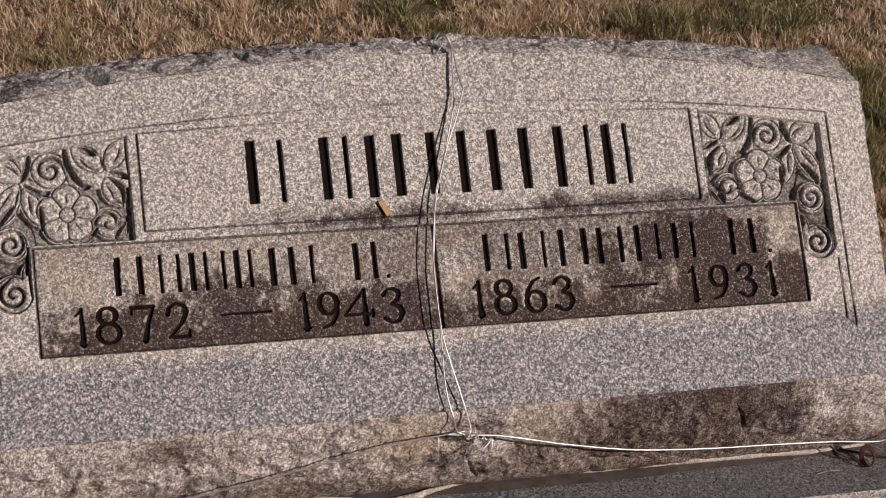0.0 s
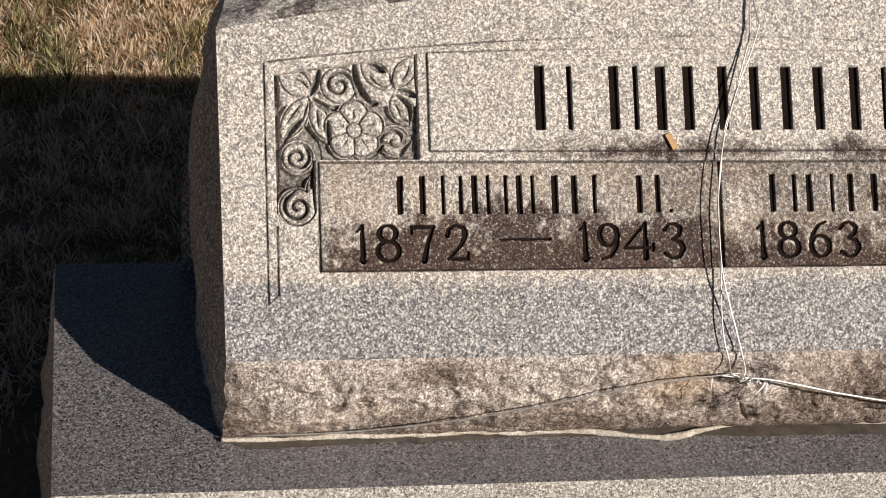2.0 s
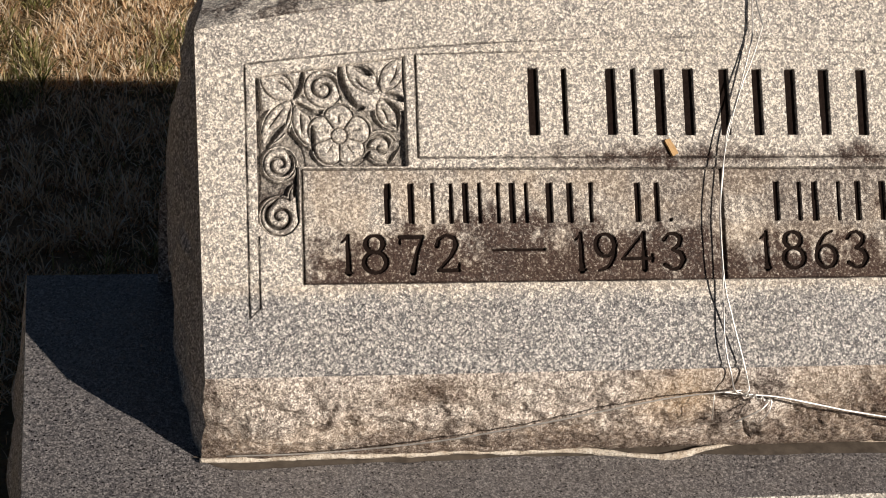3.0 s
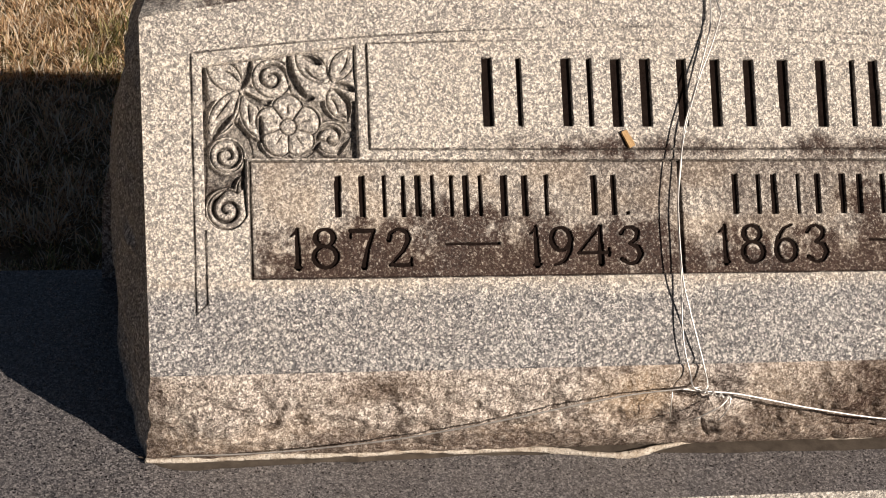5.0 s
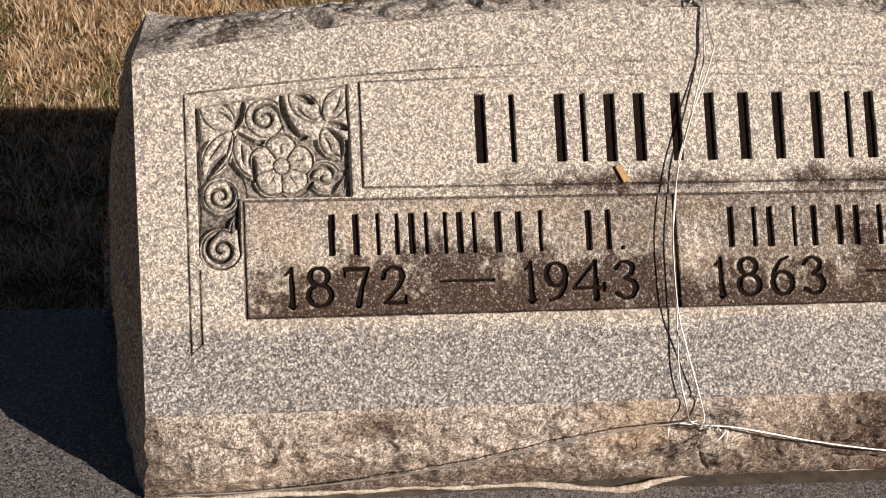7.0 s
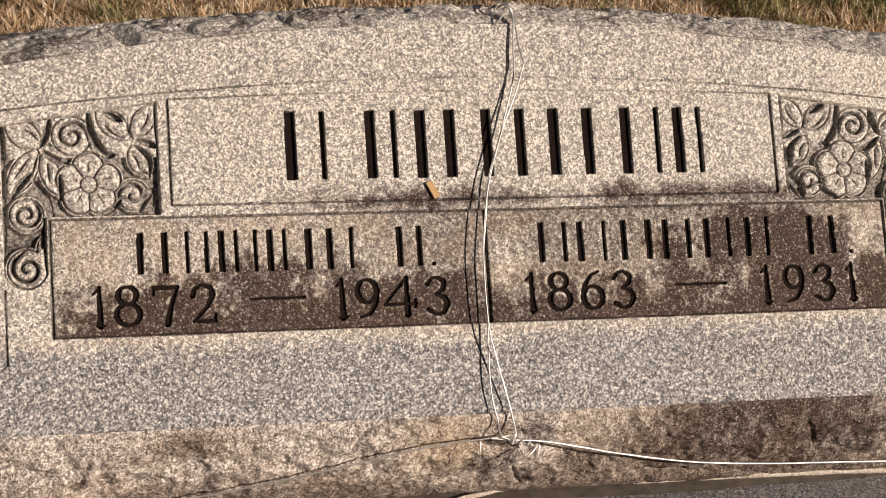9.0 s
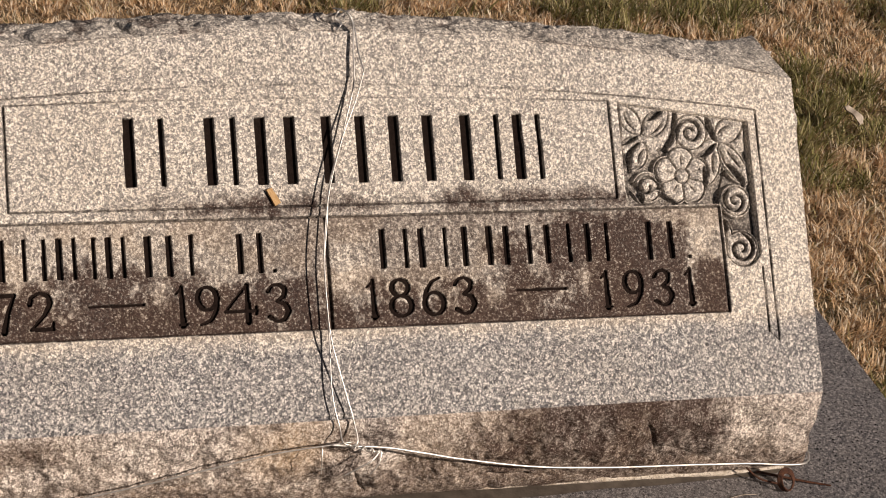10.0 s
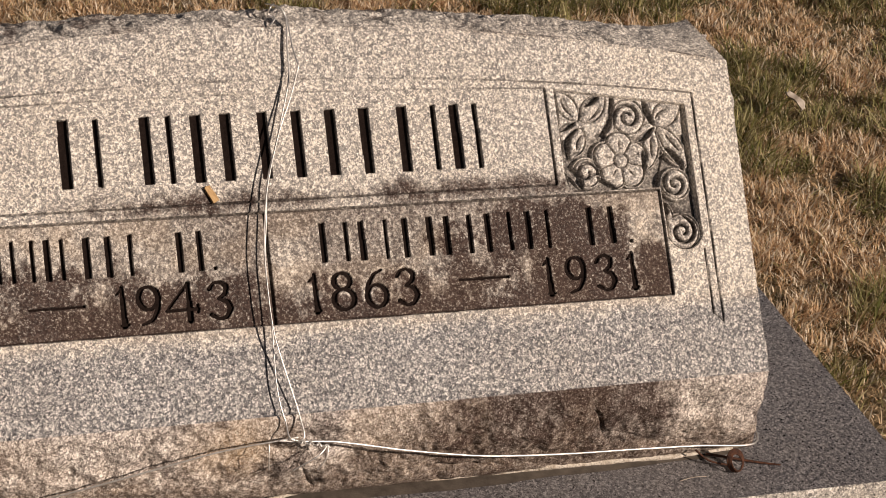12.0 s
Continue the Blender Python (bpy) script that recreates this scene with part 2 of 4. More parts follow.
# ---- ground ----
side = np.concatenate([-np.geomspace(400, 3, 16), np.linspace(-2.8, 2.8, 57), np.geomspace(3, 400, 16)])
gx, gy = np.meshgrid(side, side)
gz = (cloud(gx, gy, 0.5, 3) - 0.5) * 0.03 * smooth(np.hypot(gx, gy - 0.2), 0.8, 1.4) - 0.004 + LAWN
ground = tagged(new("ground", grid_mesh("ground", np.stack([gx, gy, gz], 2), SOIL)), "dry winter lawn soil with brown thatch", "ground", kind="structure")


def lawn(count, x0, x1, y0, y1, seed, width=0.0016, hole=None):
    """Short dry winter grass: bent blades in clumps, tan with green streaks."""
    r = np.random.RandomState(seed)
    tufts = count // 16
    cx, cy = r.uniform(x0, x1, tufts), r.uniform(y0, y1, tufts)
    pick = r.randint(0, tufts, count)
    ox, oy = r.normal(0, 0.0075, count), r.normal(0, 0.0075, count)
    x, y = cx[pick] + ox, cy[pick] + oy
    away = np.arctan2(oy, ox)
    fresh = r.rand(tufts)[pick]
    tone = r.rand(tufts)[pick]
    keep = ~((np.abs(x) < 0.622) & (y > 0.018) & (y < 0.404))
    if not hole:
        rim = np.minimum(np.minimum(x - x0, x1 - x), np.minimum(y - y0, y1 - y))
        keep &= r.rand(count) < smooth(rim, 0, 0.3)
    else:
        keep &= ~((x > hole[0]) & (x < hole[1]) & (y > hole[2]) & (y < hole[3]))
    x, y, away, fresh = x[keep], y[keep], away[keep], fresh[keep]
    count = len(x)
    tinge = 0.03 * smooth(x, 0.62, 0.85) * (1 - 0.6 * smooth(y, 1.1, 1.6)) - 0.10 * (1 - smooth(x, -0.6, -0.2)) - 0.06 * (1 - smooth(x, -0.9, -0.75))
    for px, py, size in ((1.05, 1.03, 0.11), (1.17, 0.86, 0.10), (0.98, 1.42, 0.08)):
        tinge += 0.20 * np.exp(-((x - px) ** 2 + (y - py) ** 2) / size ** 2)
    patch = smooth(cloud(x, y, 0.13, 3, 2) + tinge, 0.57, 0.66)
    tone = np.clip(tone[keep] + r.normal(0, 0.10, count), 0, 1)
    green = ((0.55 * fresh + 0.45 * r.rand(count)) < 0.14 + 0.36 * patch).astype(float) * r.uniform(0.6, 1.0, count)
    tall = 0.010 + 0.015 * r.rand(count) ** 1.5 + 0.016 * green * patch + 0.003 * green
    tall *= 0.55 + 1.0 * smooth(cloud(x, y, 0.05, 3, 4), 0.2, 0.8)
    way = away + r.normal(0, 1.0, count)
    lean = r.uniform(0.2, 1.3, count) * tall
    dx, dy = np.cos(way), np.sin(way)
    turn = r.uniform(-0.6, 0.6, count)
    sx, sy = -np.sin(way + turn), np.cos(way + turn)
    wide = width * r.uniform(0.5, 1.3, count)
    z0 = (cloud(x, y, 0.5, 3) - 0.5) * 0.03 * smooth(np.hypot(x, y - 0.2), 0.8, 1.4) - 0.006 + LAWN
    v = np.zeros((count, 5, 3))
    for k, (h, b, w) in enumerate(((0, 0, 1), (0.55, 0.46, 0.85), (1, 1, 0))):
        cx, cy, cz = x + dx * lean * b, y + dy * lean * b, z0 + tall * h * (1 - 0.28 * (lean / tall) * b)
        if k < 2:
            v[:, 2 * k] = np.stack([cx - sx * wide * w, cy - sy * wide * w, cz], 1)
            v[:, 2 * k + 1] = np.stack([cx + sx * wide * w, cy + sy * wide * w, cz], 1)
        else:
            v[:, 4] = np.stack([cx, cy, cz], 1)
    me = bpy.data.meshes.new("grass")
    me.vertices.add(count * 5)
    me.vertices.foreach_set("co", v.reshape(-1).astype(np.float32))
    tri = np.array([[0, 1, 3], [0, 3, 2], [2, 3, 4]])
    t = (np.arange(count)[:, None, None] * 5 + tri[None]).reshape(-1, 3)
    me.loops.add(t.size)
    me.loops.foreach_set("vertex_index", t.reshape(-1).astype(np.int32))
    me.polygons.add(len(t))
    me.polygons.foreach_set("loop_start", np.arange(0, t.size, 3, dtype=np.int32))
    me.update(calc_edges=True)
    for name, values in (("green", green), ("tone", tone)):
        a = me.attributes.new(name, "FLOAT", "POINT")
        a.data.foreach_set("value", np.repeat(values, 5).astype(np.float32))
    me.materials.append(GRASS)
    return new("grass", me)


tagged(lawn(420000, -1.1, 1.8, 0.25, 2.05, 11, 0.0010), "short dry tan winter grass with green streaks", "grass", kind="stuff")
tagged(lawn(70000, -4, 4, -4, 4.5, 12, 0.003, (-0.95, 1.65, 0.3, 1.85)), "short dry tan winter grass around the gravestone", "grass", kind="stuff")


# ---- the base stone ----
base = thing("granite_slab", (0, 0.21, 0), "sawn grey granite base slab with rock-pitched sides", "stone slab")
BX, BY0, BY1 = 0.606, 0.033, 0.388


def slab_top():
    x, y = np.meshgrid(np.linspace(-BX, BX, 260), np.linspace(BY0, BY1, 80))
    z = BASE_TOP + (cloud(x, y, 0.02, 3, 1) - 0.5) * 0.0006
    edge = np.minimum(np.minimum(BX - np.abs(x), y - BY0), BY1 - y)
    z = np.where(edge < 1e-6, BASE_TOP, z)
    return grid_mesh("top", np.stack([x, y, z], 2), BASE_GRANITE)


def slab_side(name, p, q, out, depth, layer):
    """A broken side from p to q, bulging towards out."""
    s, h = np.meshgrid(np.linspace(0, 1, 200), np.linspace(0, 1, 50))
    length = (Vector(q) - Vector(p)).length
    bulge = depth * np.sin(np.clip(h * 1.15, 0, 1) * math.pi) ** 0.6 * np.sin(np.clip(s, 0.004, 0.996) * math.pi) ** 0.25
    bulge = bulge * (0.35 + 1.3 * facets(s * length, h * 0.25, 0.09, layer))
    x = p[0] + (q[0] - p[0]) * s + out[0] * bulge
    y = p[1] + (q[1] - p[1]) * s + out[1] * bulge
    z = BASE_TOP + 0 * s - 0.25 * h
    return grid_mesh(name, np.stack([x, y, z], 2), PITCHED_BASE, flip=True)


under(new("top", slab_top()), base)
under(new("front", slab_side("front", (-BX, BY0), (BX, BY0), (0, -1), 0.012, 0)), base)
under(new("back", slab_side("back", (BX, BY1), (-BX, BY1), (0, 1), 0.02, 1)), base)
under(new("side", slab_side("side", (-BX, BY1), (-BX, BY0), (-1, 0), 0.017, 2)), base)
under(new("side", slab_side("side", (BX, BY0), (BX, BY1), (1, 0), 0.018, 4)), base)

# ---- the slant gravestone ----
stone = thing("gravestone", (0, 0.24, BASE_TOP), "grey granite slant gravestone with carved flower panels and stained inscription", "gravestone")


def top_edge(u):
    return 0.4735 - 0.214 * u * u


# numerals, each with its own left end and width on the face
NUMERAL_FOOT, NUMERAL_TALL = 0.2195, 0.0325
NUMERALS = (("1", -0.3395, 0.0085), ("8", -0.3215, 0.0222), ("7", -0.2895, 0.0212), ("2", -0.2585, 0.0205),
            ("1", -0.1375, 0.0085), ("9", -0.1192, 0.0205), ("4", -0.0950, 0.0270), ("3", -0.0583, 0.0195),
            ("1", 0.0290, 0.0085), ("8", 0.0492, 0.0215), ("6", 0.0790, 0.0210), ("3", 0.1090, 0.0195),
            ("1", 0.2465, 0.0085), ("9", 0.2690, 0.0200), ("3", 0.2982, 0.0190), ("1", 0.3286, 0.0085))


def ring(cx, cy, rx, ry, start=0, end=360):
    """A round stroke, thick on its falling flanks and thin at top and foot."""
    return [(cx + rx * math.cos(radians(a)), cy + ry * math.sin(radians(a)), 1.05 + 0.95 * abs(math.cos(radians(a - 12)))) for a in np.linspace(start, end, 25)]


# strokes of the roman figures in a box one wide and one tall, with half widths in millimetres
FIGURE = {
    "1": [[(0.72, 1.0, 1.2), (0.70, 0.6, 1.7), (0.74, 0.0, 2.2)], [(0.72, 0.96, 1.1), (0.1, 0.82, 0.7)], [(0.40, 0.02, 0.8), (1.12, 0.02, 0.8)]],
    "2": [[(0.06, 0.70, 1.8), (0.14, 0.88, 1.3), (0.46, 0.99, 1.1), (0.80, 0.90, 1.7), (0.88, 0.70, 2.0), (0.62, 0.40, 1.5), (0.10, 0.05, 1.0)], [(0.10, 0.05, 1.3), (0.94, 0.05, 1.5)], [(0.92, 0.05, 1.2), (0.99, 0.24, 0.7)]],
    "3": [[(0.05, 0.80, 1.5), (0.22, 0.95, 1.1), (0.52, 0.99, 1.2), (0.80, 0.86, 1.9), (0.74, 0.66, 1.7), (0.42, 0.54, 1.0)],
          [(0.42, 0.54, 1.0), (0.80, 0.46, 1.8), (0.92, 0.26, 2.2), (0.74, 0.05, 1.5), (0.40, 0.0, 1.1), (0.05, 0.13, 1.6)]],
    "4": [[(0.72, 1.0, 1.0), (0.36, 0.66, 1.0), (0.0, 0.31, 1.0)], [(0.0, 0.31, 1.1), (1.0, 0.31, 1.1)], [(0.98, 0.22, 0.8), (0.98, 0.42, 0.8)], [(0.72, 1.0, 1.5), (0.72, 0.02, 2.2)]],
    "6": [ring(0.52, 0.31, 0.42, 0.30), [(0.10, 0.34, 2.0), (0.18, 0.62, 1.6), (0.46, 0.90, 1.2), (0.80, 1.0, 0.9)]],
    "7": [[(0.02, 0.94, 1.6), (0.96, 0.95, 1.4)], [(0.04, 0.96, 1.0), (0.0, 0.76, 0.8)], [(0.96, 0.95, 1.1), (0.70, 0.52, 1.5), (0.52, 0.0, 2.2)]],
    "8": [ring(0.48, 0.77, 0.34, 0.22), ring(0.50, 0.28, 0.43, 0.27)],
    "9": [ring(0.45, 0.68, 0.40, 0.30), [(0.86, 0.68, 2.0), (0.82, 0.38, 1.7), (0.58, 0.10, 1.3), (0.14, 0.0, 0.9)]],
}


def strokes(text, left, width):
    """The strokes of a figure on the face: arrays of (u, v, half width), closely spaced."""
    out = []
    for line in FIGURE[text]:
        p = np.array(line)
        p = np.stack([left + p[:, 0] * width, NUMERAL_FOOT + p[:, 1] * NUMERAL_TALL, p[:, 2] * 0.00115], 1)
        t, fine = np.arange(len(p)), np.linspace(0, len(p) - 1, 24 * (len(p) - 1) + 1)
        q = np.stack([np.interp(fine, t, p[:, k]) for k in range(3)], 1)
        for _ in range(24 if len(p) > 3 else 0):
            q[1:-1] = (q[:-2] + 2 * q[1:-1] + q[2:]) / 4
        out.append(q)
    return out


def numeral(lines):
    """A carved figure's dark floor, one ribbon for each stroke."""
    verts, faces = [], []
    for level, q in enumerate(lines):
        ahead = np.gradient(q[:, :2], axis=0)
        ahead /= np.linalg.norm(ahead, axis=1)[:, None] + 1e-9
        first = len(verts)
        for (a, b, half), (dx, dy) in zip(q, ahead):
            for sign in (-1, 1):
                verts.append((a - dy * half * 0.92 * sign, b + dx * half * 0.92 * sign, -0.0032 - 0.0002 * level))
        faces += [(first + 2 * k, first + 2 * k + 1, first + 2 * k + 3, first + 2 * k + 2) for k in range(len(q) - 1)]
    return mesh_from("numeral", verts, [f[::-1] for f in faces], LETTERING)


def bars(left, right, foot, tall, *thick):
    """Plain upright bars in the room of one letter, one for each thickness, from its left end to its right."""
    gap = (right - left - sum(thick)) / max(1, len(thick) - 1)
    out, at = [], left if len(thick) > 1 else right - thick[0]
    for wide in thick:
        out.append((at, at + wide, foot, foot + tall))
        at += wide + gap
    return out


THIN, STEM = 0.0042, 0.0088
UPPER = ((-0.1978, -0.1637, STEM), (-0.1425, -0.0944, THIN, STEM), (-0.0805, -0.0241, THIN, STEM, STEM), (-0.0022, 0.0085, STEM), (0.030, 0.0697, STEM, STEM),
         (0.092, 0.136, STEM, STEM), (0.1587, 0.2028, THIN, STEM, THIN))
LOWER = ((-0.3171, -0.296, 0.0050), (-0.2809, -0.2581, 0.0050, 0.0030), (-0.2453, -0.2175, 0.0030, 0.0050, 0.0030), (-0.204, -0.1765, 0.0030, 0.0050, 0.0030), (-0.1604, -0.1550, 0.0052),
         (-0.1424, -0.1193, 0.0050, 0.0030), (-0.0818, -0.0599, 0.0050, 0.0044), (0.044, 0.0695, 0.0050, 0.0032), (0.0798, 0.1057, 0.0050, 0.0030), (0.1198, 0.1475, 0.0050, 0.0050),
         (0.1581, 0.1846, 0.0050, 0.0044), (0.1968, 0.222, 0.0050, 0.0032), (0.2355, 0.2583, 0.0050, 0.0030), (0.2955, 0.322, 0.0050, 0.0050))
BARS = [b for left, right, *thick in UPPER for b in bars(left, right, 0.338, 0.0595, *thick)]
BARS += [b for left, right, *thick in LOWER for b in bars(left, right, 0.2615, 0.035, *thick)]
BARS += [(-0.0515, -0.0485, 0.2615, 0.2645), (0.3355, 0.3385, 0.2615, 0.2645)]          # points
DASHES = [(-0.2097, -0.1624, 0.2372, 0.2393), (0.1664, 0.2142, 0.2372, 0.2393)]

FACE_W, FACE_H = 1300, 480
FIGURES = [strokes(*spec) for spec in NUMERALS]


def sunk_by(a, v):
    """How far inside the sunk flower corner a point lies; below nought outside it."""
    well = np.minimum(np.minimum(a - 0.2798, 0.4086 - a), np.minimum(v - 0.3108, 0.4075 - 0.146 * (a - 0.28) - v))
    foot = 0.2515 + 0.012 * np.clip(np.abs(a - 0.391) / 0.0176, 0, 1) ** 2.5
    tail = np.minimum(np.minimum(a - 0.3735, 0.4086 - a), np.minimum(v - foot, 0.33 - v))
    return np.maximum(well, tail)


def face_mesh():
    """The slanted front: a fine relief with cut lines, sunk panels and lettering."""
    col, row = np.meshgrid(np.linspace(-0.4555, 0.4555, FACE_W), np.linspace(0, 1, FACE_H))
    u = col * (1 + 0.008 * row)
    v = LIP + (top_edge(u) - LIP) * row
    w = (cloud(u, v, 0.012, 3, 0) - 0.5) * 0.0006
    a = np.abs(u)
    worn = 0.45 + 0.55 * smooth(np.abs(u - 0.02), 0.16, 0.24)
    worn = np.clip(worn + (cloud(u, v, 0.03, 2, 3) - 0.5) * 0.5, 0.1, 1)

    grime = np.zeros(u.shape)

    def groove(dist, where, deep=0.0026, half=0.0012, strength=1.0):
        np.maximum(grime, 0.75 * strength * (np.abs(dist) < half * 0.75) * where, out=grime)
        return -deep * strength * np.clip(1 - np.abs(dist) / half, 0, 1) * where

    arc1, arc2 = 0.4258 - 0.153 * u * u, 0.4137 - 0.068 * u * u
    # border line over the whole front, with its tails
    w += groove(a - 0.4175, (v > 0.1825) & (v < arc1))
    w += groove(v - arc1, a < 0.418, 0.0020, 0.0011, worn)
    w += groove(a - 0.4085, (v > 0.190) & (v < 0.2515))
    w += groove((a - 0.4175) + (v - 0.1822), (a < 0.4178) & (a > 0.4082) & (v < 0.195), 0.0022)
    # upper panel
    w += groove(v - arc2, a < 0.271, 0.0018, 0.001, worn)
    w += groove(a - 0.2709, (v > 0.3184) & (v < arc2), 0.0034, 0.0015)
    w += groove(v - 0.3184, a < 0.271, 0.0026)
    # lower panel, sunk a little, and the line that parts it
    inner = (a < 0.3715) & (v > 0.2105) & (v < 0.3087)
    rim = np.minimum(np.minimum(0.3715 - a, v - 0.2105), 0.3087 - v)
    w -= 0.0011 * smooth(rim, -0.0003, 0.0009)
    w += groove(a - 0.3712, (v > 0.2105) & (v < 0.3087), 0.0034, 0.0016)
    w += groove(v - 0.2108, a < 0.3715, 0.0018)
    w += groove(v - 0.3085, a < 0.3715, 0.0028, 0.0014)
    w += groove(u + 0.003, inner, 0.0040, 0.0019)
    # sunk corners for the flowers, with a tail for the lower scrolls
    sunk = sunk_by(a, v)
    w -= 0.0105 * smooth(sunk, -0.0002, 0.0012)
    w += (cloud(u, v, 0.004, 2, 2) - 0.5) * 0.0014 * (sunk > 0.001)
    # lettering
    mask = np.zeros(u.shape, bool)
    for left, right, low, high in BARS + DASHES:
        mask |= (u > left) & (u < right) & (v > low) & (v < high)
    for lines in FIGURES:
        for q in lines:
            lo, hi = q[:, :2].min(0) - 0.004, q[:, :2].max(0) + 0.004
            c0, c1 = np.where((u.max(0) > lo[0]) & (u.min(0) < hi[0]))[0][[0, -1]]
            uu, vv = u[:, c0:c1 + 1], v[:, c0:c1 + 1]
            for a, b, half in q:
                mask[:, c0:c1 + 1] |= np.hypot(uu - a, vv - b) < half
    deep = mask.astype(float)
    core = mask.copy()
    for _ in range(2):
        core = core & np.roll(core, 1, 0) & np.roll(core, -1, 0) & np.roll(core, 1, 1) & np.roll(core, -1, 1)
        deep += core
    w -= np.where(mask, 0.0044, 0) + np.clip(deep - 1, 0, 2) * 0.0010
    for left, right, low, high in DASHES:
        w += groove(v - (low + high) / 2, (u > left) & (u < right), 0.002, 0.0013)
    # knocked corners and crumbled edges
    edge = np.minimum(np.minimum(0.4555 * (1 + 0.008 * row) - a, top_edge(u) - v), v - LIP)
    w -= 0.0022 * smooth(edge, 0, 0.0015) * (1 - smooth(edge, 0.0015, 0.005)) * smooth(cloud(u, v, 0.02, 3, 5), 0.42, 0.7)
    # finish: frosted panels, polished foot
    frost_and_light = 0.73 + 0 * u
    frost_and_light = np.where(v > arc1, 0.62, frost_and_light)
    frost_and_light = np.where((a < 0.2709) & (v > 0.3184) & (v < arc2), 0.93, frost_and_light)
    frost_and_light = np.where(sunk > 0, 0.7, frost_and_light)
    # right end paler: the stronger light there is painted into the finish
    frost_and_light = frost_and_light + 0.3 * smooth(u, 0.24, 0.40)
    foot_line = 0.2075 + 0.008 * smooth(a, 0.372, 0.40) - 0.03 * smooth(a, 0.40, 0.455)
    frost_and_light = frost_and_light * np.maximum(0.10, smooth(v + (cloud(u, v, 0.02, 3, 1) - 0.5) * 0.02, foot_line - 0.020 - 0.05 * smooth(a, 0.35, 0.40), foot_line + 0.006 + 0.045 * smooth(a, 0.35, 0.40)))
    # dark growth in the lower panel and below the upper lettering
    blot = cloud(u, v, 0.024, 5, 1, 0.66)
    fine = cloud(u, v, 0.006, 3, 4)
    low = smooth(0.264 - v + (blot - 0.5) * 0.06, -0.026, 0.044) * inner
    low *= 0.42 + 0.58 * smooth(u + (blot - 0.5) * 0.1, -0.37, -0.25)
    low *= 1 - 0.36 * smooth(u, -0.09, -0.03) * (1 - smooth(u, 0.09, 0.17)) * smooth(v, 0.222, 0.232)
    right_side = smooth(u + (blot - 0.5) * 0.16, 0.08, 0.23) * (1 - smooth(u, 0.315, 0.37)) * inner * smooth(0.312 - v + (blot - 0.5) * 0.05, -0.01, 0.035)
    bar = np.exp(-((v - 0.319 - 0.016 * (blot - 0.5)) / 0.012) ** 2) * smooth(u, -0.24, -0.10) * (1 - 0.45 * smooth(u, 0.02, 0.06) * (1 - smooth(u, 0.10, 0.14))) * (1 - smooth(u, 0.36, 0.42))
    spots = np.maximum(0.56, np.maximum(np.exp(-((u - 0.118) / 0.035) ** 2), np.exp(-((u + 0.055) / 0.022) ** 2)))
    stain = np.maximum(np.maximum(low, 0.95 * right_side), 0.8 * bar * spots)
    streak = cloud(u, v * 0.35, 0.007, 4, 6, 0.6)
    stain = np.clip(stain * (0.38 + 1.05 * smooth(0.40 * blot + 0.35 * streak + 0.25 * fine, 0.28, 0.60)) * (0.84 + 0.40 * fine), 0, 0.92)
    stain = np.maximum(stain, (0.72 + 0.2 * smooth(u, -0.30, -0.20)) * smooth(0.227 - v + (blot - 0.5) * 0.03 + (streak - 0.5) * 0.03, 0.0, 0.010) * inner)
    stain = np.maximum(stain, (0.40 - 0.13 * (1 - smooth(u, -0.16, -0.02))) * inner)
    for u0, v0, across, up in ((0.145, 0.243, 0.018, 0.020), (0.190, 0.227, 0.012, 0.008), (0.235, 0.246, 0.012, 0.018), (0.345, 0.280, 0.026, 0.026),
                               (-0.228, 0.240, 0.013, 0.016), (-0.148, 0.246, 0.013, 0.018), (-0.305, 0.262, 0.030, 0.014), (0.015, 0.255, 0.020, 0.030)):
        stain *= 1 - 0.55 * np.exp(-((u - u0) / across) ** 2 - ((v - v0) / up) ** 2) * (0.4 + 0.9 * smooth(streak, 0.35, 0.65))
    near = mask.copy()
    for _ in range(4):
        near = near | np.roll(near, 1, 0) | np.roll(near, -1, 0) | np.roll(near, 1, 1) | np.roll(near, -1, 1)
    stain = np.where(near & (sunk < 0), stain * (0.62 + 0.5 * smooth(fine, 0.3, 0.7)), stain)
    for left, right, low_, high in DASHES:
        patch = np.exp(-((u - (left + right) / 2) / 0.034) ** 2 - ((v - 0.241) / 0.016) ** 2)
        stain = np.maximum(stain, 0.85 * patch * (0.6 + 0.4 * smooth(fine, 0.35, 0.6)) * inner)
    rust = (0.07 + 0.26 * smooth(cloud(u, v, 0.025, 3, 6), 0.42, 0.66)) * inner
    rust = np.maximum(rust, 0.22 * np.clip(1 - np.abs(v - 0.2065) / 0.006, 0, 1) * (a < 0.372) * smooth(blot, 0.3, 0.6))
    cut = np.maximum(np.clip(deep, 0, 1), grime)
    for left, right, low_, high in DASHES:
        cut = np.maximum(cut, ((u > left) & (u < right) & (np.abs(v - (low_ + high) / 2) < 0.0012)) * 0.8)
    shape = np.stack([u, v, w], 2)
    return grid_mesh("face", shape, GRANITE, {"finish": frost_and_light, "stain": stain, "rust": rust, "cut": cut})


face = under(new("face", face_mesh()), stone, FACE)
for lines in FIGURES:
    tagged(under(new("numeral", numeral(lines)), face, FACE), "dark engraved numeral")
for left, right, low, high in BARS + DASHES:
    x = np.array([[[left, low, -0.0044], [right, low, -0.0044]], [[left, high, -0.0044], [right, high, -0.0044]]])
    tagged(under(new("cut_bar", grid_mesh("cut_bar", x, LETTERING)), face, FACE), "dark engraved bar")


def on_face(u, v, w=0.0):
    return FACE @ Vector((u, v, w))


